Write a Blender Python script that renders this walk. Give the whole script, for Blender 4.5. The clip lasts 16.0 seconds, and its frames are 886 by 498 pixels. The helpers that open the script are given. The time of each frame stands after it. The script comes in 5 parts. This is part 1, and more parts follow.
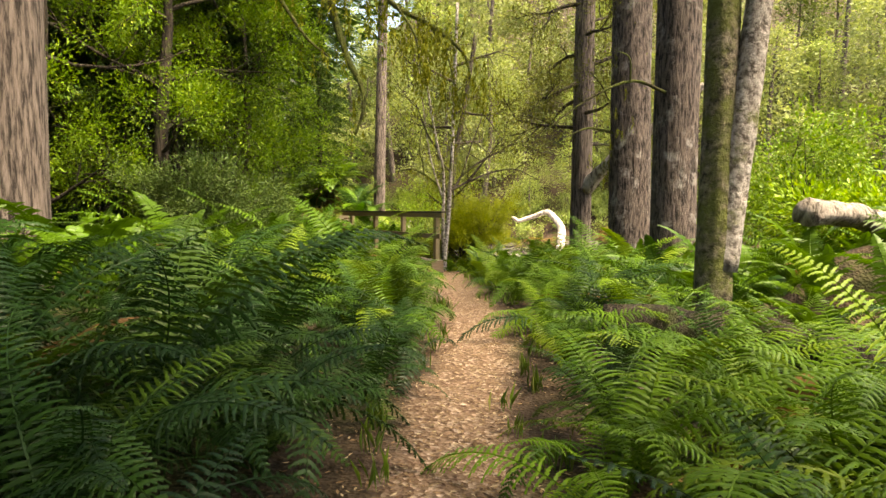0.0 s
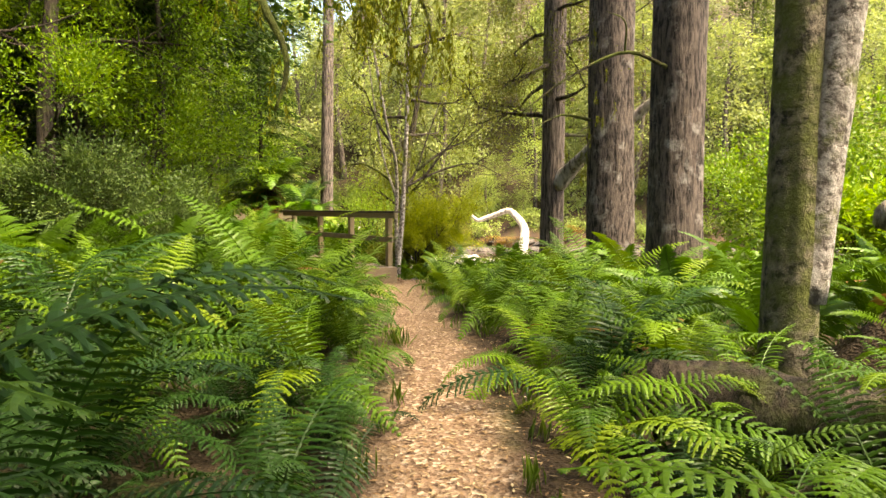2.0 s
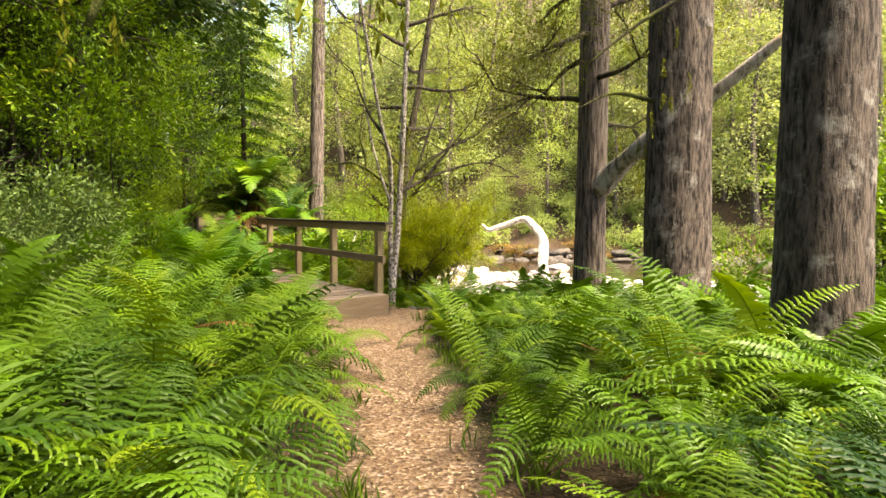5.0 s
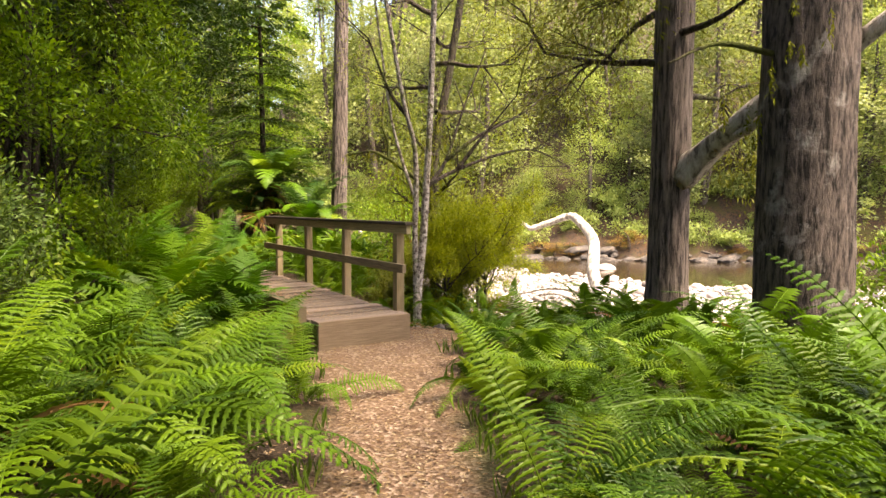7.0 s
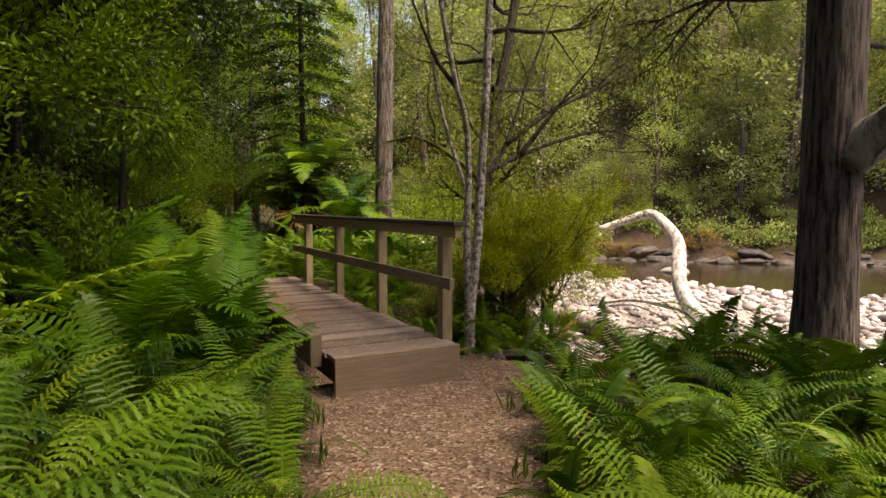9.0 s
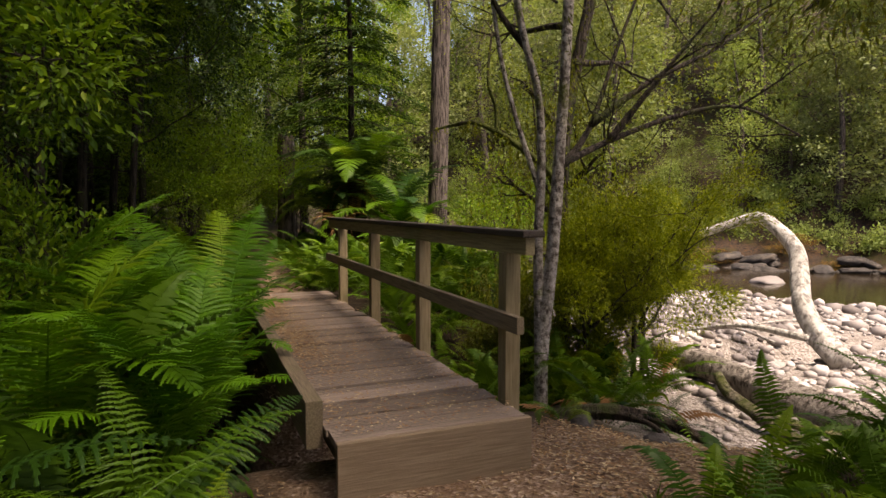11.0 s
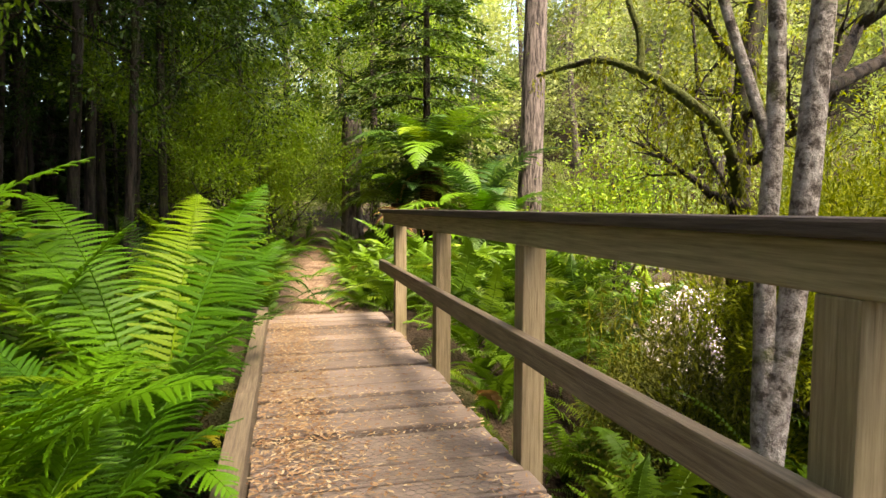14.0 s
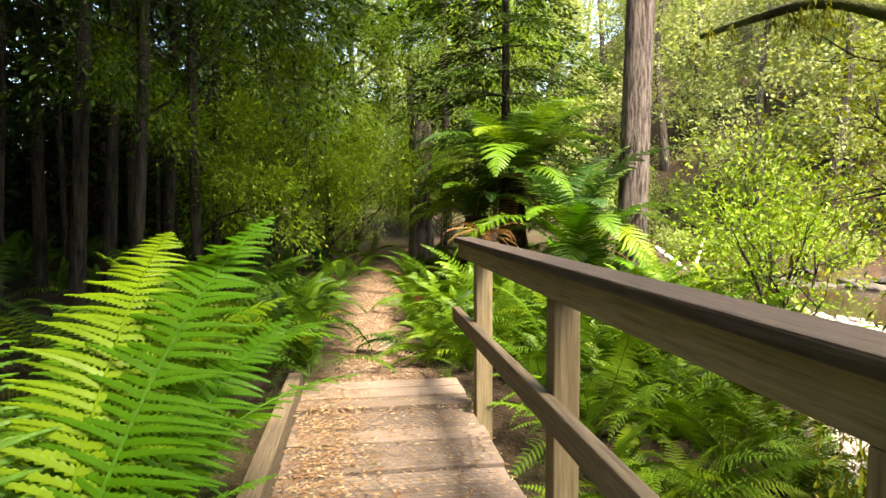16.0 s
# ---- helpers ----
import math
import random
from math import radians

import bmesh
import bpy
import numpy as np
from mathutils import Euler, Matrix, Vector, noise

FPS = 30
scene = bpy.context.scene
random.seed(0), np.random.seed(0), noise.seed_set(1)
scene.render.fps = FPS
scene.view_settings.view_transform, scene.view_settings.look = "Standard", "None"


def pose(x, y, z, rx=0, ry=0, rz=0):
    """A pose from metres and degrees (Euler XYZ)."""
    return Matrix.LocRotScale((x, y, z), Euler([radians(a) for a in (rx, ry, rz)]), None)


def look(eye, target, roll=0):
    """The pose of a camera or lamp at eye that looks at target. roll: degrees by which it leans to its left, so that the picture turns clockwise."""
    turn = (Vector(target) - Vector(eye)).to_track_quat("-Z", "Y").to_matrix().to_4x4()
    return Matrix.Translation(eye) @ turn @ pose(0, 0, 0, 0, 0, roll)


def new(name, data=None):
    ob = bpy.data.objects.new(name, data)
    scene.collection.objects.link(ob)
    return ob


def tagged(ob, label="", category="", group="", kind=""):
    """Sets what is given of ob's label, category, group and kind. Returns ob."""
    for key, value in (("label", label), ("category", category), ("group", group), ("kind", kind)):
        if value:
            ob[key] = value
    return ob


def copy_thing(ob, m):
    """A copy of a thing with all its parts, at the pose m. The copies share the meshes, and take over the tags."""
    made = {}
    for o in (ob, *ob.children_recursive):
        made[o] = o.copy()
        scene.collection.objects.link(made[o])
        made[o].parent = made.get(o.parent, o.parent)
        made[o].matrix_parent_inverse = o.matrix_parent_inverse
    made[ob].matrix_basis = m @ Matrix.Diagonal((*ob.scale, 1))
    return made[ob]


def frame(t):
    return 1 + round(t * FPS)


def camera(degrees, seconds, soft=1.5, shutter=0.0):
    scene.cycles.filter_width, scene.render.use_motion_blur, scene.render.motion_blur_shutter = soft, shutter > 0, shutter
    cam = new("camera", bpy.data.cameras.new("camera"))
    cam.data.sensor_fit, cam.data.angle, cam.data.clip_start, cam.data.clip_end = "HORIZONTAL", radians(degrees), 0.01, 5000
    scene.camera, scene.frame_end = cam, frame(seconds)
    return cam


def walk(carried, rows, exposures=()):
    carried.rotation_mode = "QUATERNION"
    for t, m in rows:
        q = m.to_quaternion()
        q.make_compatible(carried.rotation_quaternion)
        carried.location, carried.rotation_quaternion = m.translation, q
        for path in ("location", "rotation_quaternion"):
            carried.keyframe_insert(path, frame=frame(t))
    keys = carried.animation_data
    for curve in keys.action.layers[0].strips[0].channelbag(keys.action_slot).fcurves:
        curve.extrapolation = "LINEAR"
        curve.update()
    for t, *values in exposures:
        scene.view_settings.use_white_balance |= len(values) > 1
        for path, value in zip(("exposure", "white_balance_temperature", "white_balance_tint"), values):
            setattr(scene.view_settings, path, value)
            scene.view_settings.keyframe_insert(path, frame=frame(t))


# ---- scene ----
# ---------------- camera and walk ----------------
cam = camera(71.3, 16.0, soft=1.5)
PATH = [
    (0, (0.819, -0.151, 1.484), (1.876, 1.542, 1.359), 0.2),
    (0.5, (1.039, 0.205, 1.496), (2.156, 1.859, 1.368), 0.2),
    (1, (1.256, 0.568, 1.504), (2.412, 2.195, 1.375), 0.2),
    (1.5, (1.471, 0.908, 1.509), (2.645, 2.521, 1.381), 0.1),
    (2, (1.706, 1.255, 1.523), (2.886, 2.864, 1.39), 0.0),
    (2.5, (1.956, 1.594, 1.549), (3.129, 3.208, 1.416), 0.1),
    (3, (2.256, 1.961, 1.574), (3.437, 3.57, 1.44), -0.0),
    (3.5, (2.522, 2.331, 1.596), (3.7, 3.942, 1.463), 0.2),
    (4, (2.748, 2.683, 1.597), (3.932, 4.29, 1.466), 0.5),
    (4.2, (2.846, 2.82, 1.597), (4.035, 4.424, 1.473), 0.5),
    (6.3, (3.974, 4.345, 1.658), (5.079, 6.007, 1.525), 0.0),
    (6.5, (4.085, 4.492, 1.653), (5.182, 6.159, 1.519), -0.0),
    (7, (4.344, 4.888, 1.632), (5.416, 6.57, 1.498), 0.1),
    (7.5, (4.572, 5.262, 1.624), (5.619, 6.96, 1.489), 0.2),
    (8, (4.82, 5.649, 1.617), (5.83, 7.37, 1.481), 0.1),
    (8.5, (5.034, 6.037, 1.606), (6.005, 7.781, 1.469), 0.1),
    (9, (5.254, 6.456, 1.602), (6.179, 8.223, 1.462), -0.1),
    (9.2, (5.338, 6.617, 1.602), (6.244, 8.395, 1.461), -0.2),
    (11.3, (6.172, 8.276, 1.598), (6.892, 10.137, 1.464), 0.0),
    (11.5, (6.242, 8.428, 1.6), (6.941, 10.297, 1.466), -0.0),
    (12, (6.386, 8.802, 1.597), (7.028, 10.691, 1.461), 0.1),
    (12.5, (6.499, 9.197, 1.582), (7.113, 11.095, 1.447), 0.2),
    (13, (6.637, 9.604, 1.567), (7.2, 11.518, 1.434), 0.1),
    (13.5, (6.732, 10.038, 1.543), (7.256, 11.963, 1.41), 0.3),
    (14, (6.846, 10.491, 1.48), (7.344, 12.423, 1.347), 0.2),
    (14.5, (6.954, 10.889, 1.478), (7.404, 12.834, 1.348), 0.4),
    (15, (7.027, 11.361, 1.513), (7.414, 13.318, 1.378), 0.6),
    (15.5, (7.041, 11.758, 1.592), (7.382, 13.724, 1.459), 0.4),
    (16, (7.086, 12.185, 1.658), (7.358, 14.162, 1.533), -0.2),
]
EXPOSURES = [(0.0, 2.65, 8350, 13), (1.0, 2.90, 8450, 13), (2.0, 2.85, 8450, 12), (3.5, 2.97, 8250, 11), (6.5, 2.85, 7950, 18), (7.0, 2.69, 7850, 20), (8.0, 2.22, 7750, 20), (9.0, 1.62, 7600, 22), (11.5, 1.27, 7400, 22), (12.5, 2.12, 7500, 21), (13.5, 2.75, 7500, 18), (14.5, 2.90, 7550, 15), (16.0, 2.92, 7350, 13)]
walk(cam, [(t, look(eye, target, roll)) for t, eye, target, roll in PATH], EXPOSURES)

# ---------------- world and sun ----------------
world = bpy.data.worlds.new("World")
scene.world = world
world.use_nodes = True
wn = world.node_tree
sky = wn.nodes.new("ShaderNodeTexSky")
sky.sky_type, sky.sun_disc = "NISHITA", False
sky.sun_elevation, sky.sun_rotation = radians(62), radians(150)
sky.air_density, sky.dust_density, sky.ozone_density = 1.0, 3.0, 1.0
wn.links.new(sky.outputs["Color"], wn.nodes["Background"].inputs["Color"])
wn.nodes["Background"].inputs["Strength"].default_value = 0.12
sun = new("sun", bpy.data.lights.new("sun", "SUN"))
sun.data.energy, sun.data.angle, sun.data.color = 4.6, radians(22), (1.0, 0.94, 0.80)
az, el = radians(150), radians(62)
sun.matrix_world = look((math.sin(az) * math.cos(el) * 50, math.cos(az) * math.cos(el) * 50, math.sin(el) * 50), (0, 0, 0))


# ---------------- materials ----------------
def mat(name):
    m = bpy.data.materials.new(name)
    m.use_nodes = True
    nt = m.node_tree
    return m, nt, nt.nodes["Principled BSDF"], nt.nodes["Material Output"]


def ramp(nt, fac, stops):
    r = nt.nodes.new("ShaderNodeValToRGB")
    while len(r.color_ramp.elements) < len(stops):
        r.color_ramp.elements.new(0.5)
    for e, (p, c) in zip(r.color_ramp.elements, stops):
        e.position, e.color = p, (*c, 1)
    nt.links.new(fac, r.inputs["Fac"])
    return r.outputs["Color"]


def tex(nt, scale, detail=4.0, rough=0.6, stretch=(1, 1, 1), coords="Object"):
    tc = nt.nodes.new("ShaderNodeTexCoord")
    mp = nt.nodes.new("ShaderNodeMapping")
    mp.inputs["Scale"].default_value = stretch
    n = nt.nodes.new("ShaderNodeTexNoise")
    n.inputs["Scale"].default_value, n.inputs["Detail"].default_value, n.inputs["Roughness"].default_value = scale, detail, rough
    nt.links.new(tc.outputs[coords], mp.inputs["Vector"])
    nt.links.new(mp.outputs["Vector"], n.inputs["Vector"])
    return n.outputs["Fac"]


def mix(nt, a, b, fac, blend="MIX"):
    m = nt.nodes.new("ShaderNodeMix")
    m.data_type, m.blend_type = "RGBA", blend
    for sock, v in ((m.inputs[6], a), (m.inputs[7], b), (m.inputs[0], fac)):
        if isinstance(v, (int, float)):
            sock.default_value = v
        elif isinstance(v, tuple):
            sock.default_value = (*v, 1)
        else:
            nt.links.new(v, sock)
    return m.outputs[2]


def bump(nt, bsdf, height, strength, dist):
    b = nt.nodes.new("ShaderNodeBump")
    b.inputs["Strength"].default_value, b.inputs["Distance"].default_value = strength, dist
    nt.links.new(height, b.inputs["Height"])
    nt.links.new(b.outputs["Normal"], bsdf.inputs["Normal"])
    return b.outputs["Normal"]


def math_node(nt, op, a, b):
    m = nt.nodes.new("ShaderNodeMath")
    m.operation = op
    for sock, v in zip(m.inputs, (a, b)):
        if isinstance(v, (int, float)):
            sock.default_value = v
        else:
            nt.links.new(v, sock)
    return m.outputs[0]


def leaf_material(name, dark, light, yellow, island=True, rough=0.42, through_light=0.35, warm=0.12):
    """A leaf: glossy skin, light passing through, colour varied from leaf to leaf and over the plant."""
    m, nt, p, out = mat(name)
    if island:
        g = nt.nodes.new("ShaderNodeNewGeometry")
        rnd = g.outputs["Random Per Island"]
    else:
        o = nt.nodes.new("ShaderNodeObjectInfo")
        rnd = o.outputs["Random"]
    col = ramp(nt, rnd, [(0.0, dark), (0.55, light), (1.0 - warm, light), (1.0, yellow)])
    patch = tex(nt, 2.3, 3)
    col = mix(nt, col, mix(nt, col, (0.55, 0.6, 0.5), 1.0, "MULTIPLY"), patch)
    fine = tex(nt, 60, 2)
    col = mix(nt, col, mix(nt, col, (0.75, 0.78, 0.7), 1.0, "MULTIPLY"), fine)
    nt.links.new(col, p.inputs["Base Color"])
    p.inputs["Roughness"].default_value = rough
    p.inputs["Specular IOR Level"].default_value = 0.14
    bump(nt, p, fine, 0.25, 0.004)
    tr = nt.nodes.new("ShaderNodeBsdfTranslucent")
    nt.links.new(mix(nt, col, (1.0, 1.0, 0.5), 0.9, "MULTIPLY"), tr.inputs["Color"])
    ms = nt.nodes.new("ShaderNodeMixShader")
    ms.inputs[0].default_value = through_light
    nt.links.new(p.outputs[0], ms.inputs[1])
    nt.links.new(tr.outputs[0], ms.inputs[2])
    nt.links.new(ms.outputs[0], out.inputs["Surface"])
    return m


FERN = leaf_material("fern_green", (0.022, 0.06, 0.005), (0.078, 0.158, 0.007), (0.15, 0.21, 0.009), island=False, through_light=0.26, warm=0.2)
# darker copy of the fern green, with dense shade put into the colour
FERN_SHADE = leaf_material("fern_shade_green", (0.008, 0.028, 0.006), (0.024, 0.066, 0.009), (0.065, 0.12, 0.011), island=False, through_light=0.22, warm=0.25)
FERN_BRIGHT = leaf_material("fern_bright_green", (0.05, 0.11, 0.007), (0.115, 0.21, 0.009), (0.19, 0.27, 0.012), island=False, through_light=0.28, warm=0.2)
FERN_TALL = leaf_material("fern_tall_green", (0.05, 0.15, 0.005), (0.105, 0.245, 0.007), (0.18, 0.29, 0.009), island=False, through_light=0.3)
FERN_YELLOW = leaf_material("fern_yellowed", (0.36, 0.30, 0.02), (0.48, 0.42, 0.03), (0.5, 0.36, 0.05), island=False)
FERN_DEAD = leaf_material("fern_dead_brown", (0.16, 0.075, 0.035), (0.27, 0.14, 0.06), (0.33, 0.19, 0.09), island=False, rough=0.8, through_light=0.2)
LEAF_GLOSSY = leaf_material("leaf_glossy_dark", (0.014, 0.034, 0.008), (0.042, 0.085, 0.012), (0.10, 0.145, 0.018), rough=0.4, through_light=0.25)
LEAF_GREY = leaf_material("leaf_grey_green", (0.06, 0.105, 0.035), (0.12, 0.18, 0.05), (0.18, 0.22, 0.05), rough=0.45, through_light=0.25)
LEAF_MID = leaf_material("leaf_mid_green", (0.055, 0.125, 0.009), (0.175, 0.285, 0.014), (0.29, 0.36, 0.024))
LEAF_BRIGHT = leaf_material("leaf_bright_green", (0.11, 0.20, 0.010), (0.21, 0.33, 0.014), (0.34, 0.38, 0.025))
LEAF_OLIVE = leaf_material("leaf_olive", (0.075, 0.085, 0.012), (0.16, 0.165, 0.022), (0.24, 0.22, 0.04), rough=0.6)
LEAF_TEA = leaf_material("leaf_tea_tree", (0.085, 0.12, 0.004), (0.255, 0.29, 0.006), (0.41, 0.42, 0.012), rough=0.6)
LEAF_CONIFER = leaf_material("leaf_conifer", (0.018, 0.045, 0.006), (0.055, 0.105, 0.010), (0.14, 0.19, 0.014), rough=0.5, through_light=0.25)
LEAF_MOSS = leaf_material("hanging_moss", (0.10, 0.11, 0.010), (0.18, 0.185, 0.014), (0.25, 0.24, 0.03), rough=0.85)
# next two hillside leaves are paled: distance haze mixed into their colour
LEAF_HILL_HAZY = leaf_material("leaf_hill_hazy", (0.22, 0.29, 0.09), (0.35, 0.42, 0.14), (0.48, 0.52, 0.20), rough=0.6, through_light=0.42)
LEAF_HILL_GREY_HAZY = leaf_material("leaf_hill_grey_hazy", (0.19, 0.225, 0.095), (0.31, 0.345, 0.155), (0.41, 0.44, 0.20), rough=0.6, through_light=0.4)
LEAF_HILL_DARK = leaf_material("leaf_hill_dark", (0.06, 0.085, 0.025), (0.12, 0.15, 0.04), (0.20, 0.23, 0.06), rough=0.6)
BRACKEN = leaf_material("rusty_bracken", (0.14, 0.07, 0.02), (0.26, 0.14, 0.035), (0.34, 0.27, 0.06), rough=0.8)
GRASS = leaf_material("grass_blades", (0.07, 0.14, 0.02), (0.15, 0.24, 0.03), (0.30, 0.29, 0.09))


def bark_material(name, dark, light, moss=None, moss_amount=0.5, ridge=22.0, flat=0.16):
    m, nt, p, out = mat(name)
    ridges = tex(nt, ridge, 6, 0.65, (1, 1, flat))
    broad = tex(nt, 2.2, 4, 0.6)
    fine = tex(nt, 90, 4, 0.7)
    col = ramp(nt, ridges, [(0.40, tuple(a * 0.6 for a in dark)), (0.5, tuple((a + b) / 2 for a, b in zip(dark, light))), (0.62, light)])
    col = mix(nt, col, mix(nt, col, (0.5, 0.47, 0.44), 1.0, "MULTIPLY"), broad)
    col = mix(nt, col, mix(nt, col, (0.7, 0.7, 0.68), 1.0, "MULTIPLY"), fine)
    if moss:
        spots = ramp(nt, tex(nt, 3.1, 6, 0.7), [(0.60 - 0.25 * moss_amount, (0, 0, 0)), (0.72 - 0.2 * moss_amount, (1, 1, 1))])
        col = mix(nt, col, moss, spots)
    nt.links.new(col, p.inputs["Base Color"])
    p.inputs["Roughness"].default_value = 0.9
    p.inputs["Specular IOR Level"].default_value = 0.2
    bump(nt, p, math_node(nt, "ADD", ridges, math_node(nt, "MULTIPLY", fine, 0.25)), 1.0, 0.07)
    return m


BARK_GREY = bark_material("bark_grey_brown", (0.05, 0.038, 0.033), (0.23, 0.19, 0.17), None, 0, 28, 0.12)
BARK_DARK = bark_material("bark_dark", (0.022, 0.017, 0.013), (0.085, 0.066, 0.05), (0.045, 0.055, 0.014), 0.3)
BARK_BIG = bark_material("bark_red_brown", (0.03, 0.022, 0.019), (0.17, 0.135, 0.12), (0.22, 0.205, 0.19), 0.2, 26, 0.22)
BARK_MOSSY = bark_material("bark_mossy", (0.04, 0.033, 0.022), (0.31, 0.265, 0.20), (0.085, 0.095, 0.02), 0.75, 18, 0.9)
BARK_PALE = bark_material("bark_pale", (0.22, 0.18, 0.155), (0.60, 0.56, 0.52), (0.10, 0.11, 0.025), 0.25, 20, 0.9)
BARK_MOSS = bark_material("branch_moss", (0.03, 0.025, 0.012), (0.085, 0.072, 0.032), (0.065, 0.078, 0.014), 0.9, 14, 0.6)
DEADWOOD = bark_material("bleached_wood", (0.50, 0.46, 0.42), (0.80, 0.77, 0.73), None, 0, 12, 0.5)
DRIFTWOOD = bark_material("driftwood_grey", (0.20, 0.165, 0.14), (0.50, 0.45, 0.40), None, 0, 16, 0.5)
LIMBWOOD = bark_material("grey_broken_limb", (0.26, 0.22, 0.19), (0.60, 0.55, 0.50), (0.30, 0.17, 0.04), 0.1, 14, 0.25)
STUMPWOOD = bark_material("rotten_stump", (0.045, 0.035, 0.028), (0.22, 0.185, 0.155), (0.36, 0.335, 0.30), 0.1, 9, 0.25)
ROOTWOOD = bark_material("fibrous_trunk", (0.03, 0.017, 0.012), (0.11, 0.06, 0.035), None, 0, 45, 0.3)


def timber_material(name, dark, light, along, green=0.35):
    m, nt, p, out = mat(name)
    st = [22.0, 22.0, 22.0]
    st[along] = 0.9
    oi = nt.nodes.new("ShaderNodeObjectInfo")
    grain = tex(nt, 4.0, 6, 0.65, tuple(st))
    broad = tex(nt, 3.0, 4, 0.65)
    col = ramp(nt, grain, [(0.3, dark), (0.7, light)])
    col = mix(nt, col, mix(nt, col, (0.60, 0.58, 0.55), 1.0, "MULTIPLY"), oi.outputs["Random"])
    spots = ramp(nt, broad, [(0.5, (0, 0, 0)), (0.75, (green, green, green))])
    col = mix(nt, col, (0.085, 0.088, 0.028), spots)
    nt.links.new(col, p.inputs["Base Color"])
    p.inputs["Roughness"].default_value = 0.85
    p.inputs["Specular IOR Level"].default_value = 0.25
    bump(nt, p, grain, 0.6, 0.006)
    return m


TIMBER_Y = timber_material("weathered_timber_long", (0.085, 0.062, 0.04), (0.23, 0.18, 0.115), 1)
TIMBER_X = timber_material("weathered_timber_cross", (0.13, 0.095, 0.074), (0.30, 0.235, 0.19), 0, 0.1)
TIMBER_Z = timber_material("weathered_timber_upright", (0.14, 0.105, 0.055), (0.33, 0.26, 0.155), 2)
TIMBER_TOP = timber_material("pale_rail_timber", (0.15, 0.115, 0.062), (0.34, 0.275, 0.165), 1)
TIMBER_CAP = timber_material("dark_rail_cap_timber", (0.035, 0.027, 0.023), (0.115, 0.09, 0.075), 1, 0.1)
TIMBER_FASCIA = timber_material("fascia_timber", (0.14, 0.10, 0.062), (0.245, 0.185, 0.125), 0, 0.1)

m_wire, nt, p, out = mat("rusty_wire")
p.inputs["Base Color"].default_value = (0.16, 0.135, 0.115, 1)
p.inputs["Roughness"].default_value, p.inputs["Metallic"].default_value = 0.65, 0.5
WIRE = m_wire

# ground: soil under leaf litter, with the trodden path, the pebbly shore and the bare far bank as marked zones
GROUND, nt, p, out = mat("forest_floor")
big = tex(nt, 0.9, 5, 0.6)
med = tex(nt, 9, 6, 0.7)
chip = nt.nodes.new("ShaderNodeTexVoronoi")
chip.inputs["Scale"].default_value = 42
tcn = nt.nodes.new("ShaderNodeTexCoord")
nt.links.new(tcn.outputs["Object"], chip.inputs["Vector"])
chipv = nt.nodes.new("ShaderNodeSeparateColor")
nt.links.new(chip.outputs["Color"], chipv.inputs[0])
floor_col = ramp(nt, med, [(0.3, (0.012, 0.008, 0.005)), (0.55, (0.035, 0.024, 0.014)), (0.75, (0.08, 0.055, 0.032))])
floor_col = mix(nt, floor_col, (0.045, 0.065, 0.014), ramp(nt, big, [(0.5, (0, 0, 0)), (0.7, (0.6, 0.6, 0.6))]))
path_col = ramp(nt, chipv.outputs[0], [(0.0, (0.09, 0.055, 0.034)), (0.4, (0.155, 0.10, 0.066)), (0.75, (0.235, 0.168, 0.118)), (1.0, (0.39, 0.31, 0.245))])
path_col = mix(nt, path_col, (0.175, 0.115, 0.076), ramp(nt, med, [(0.45, (0, 0, 0)), (0.6, (0.85, 0.85, 0.85))]))
path_col = mix(nt, path_col, mix(nt, path_col, (0.7, 0.66, 0.6), 1.0, "MULTIPLY"), big)
shore_col = ramp(nt, chipv.outputs[1], [(0.0, (0.085, 0.07, 0.06)), (0.5, (0.19, 0.162, 0.14)), (1.0, (0.34, 0.305, 0.28))])
bank_col = ramp(nt, med, [(0.36, (0.012, 0.008, 0.006)), (0.5, (0.04, 0.028, 0.02)), (0.64, (0.075, 0.036, 0.014))])
bank_col = mix(nt, bank_col, (0.04, 0.038, 0.010), ramp(nt, big, [(0.5, (0, 0, 0)), (0.62, (0.9, 0.9, 0.9))]))


def zone(name):
    a = nt.nodes.new("ShaderNodeAttribute")
    a.attribute_name = name
    return a.outputs["Fac"]


col = mix(nt, floor_col, shore_col, zone("shore"))
col = mix(nt, col, bank_col, zone("bank"))
col = mix(nt, col, path_col, zone("trodden"))
nt.links.new(col, p.inputs["Base Color"])
p.inputs["Roughness"].default_value = 0.95
p.inputs["Specular IOR Level"].default_value = 0.15
bump(nt, p, math_node(nt, "ADD", chip.outputs["Distance"], med), 0.8, 0.02)

LITTER = leaf_material("leaf_litter", (0.12, 0.062, 0.032), (0.27, 0.17, 0.10), (0.50, 0.39, 0.28), rough=0.75, through_light=0.1, warm=0.3)
LITTER_RUST = leaf_material("rusty_leaf_litter", (0.19, 0.085, 0.042), (0.40, 0.24, 0.135), (0.60, 0.46, 0.32), rough=0.75, through_light=0.1, warm=0.35)
TWIGS = bark_material("dead_twigs", (0.14, 0.10, 0.075), (0.40, 0.34, 0.28))

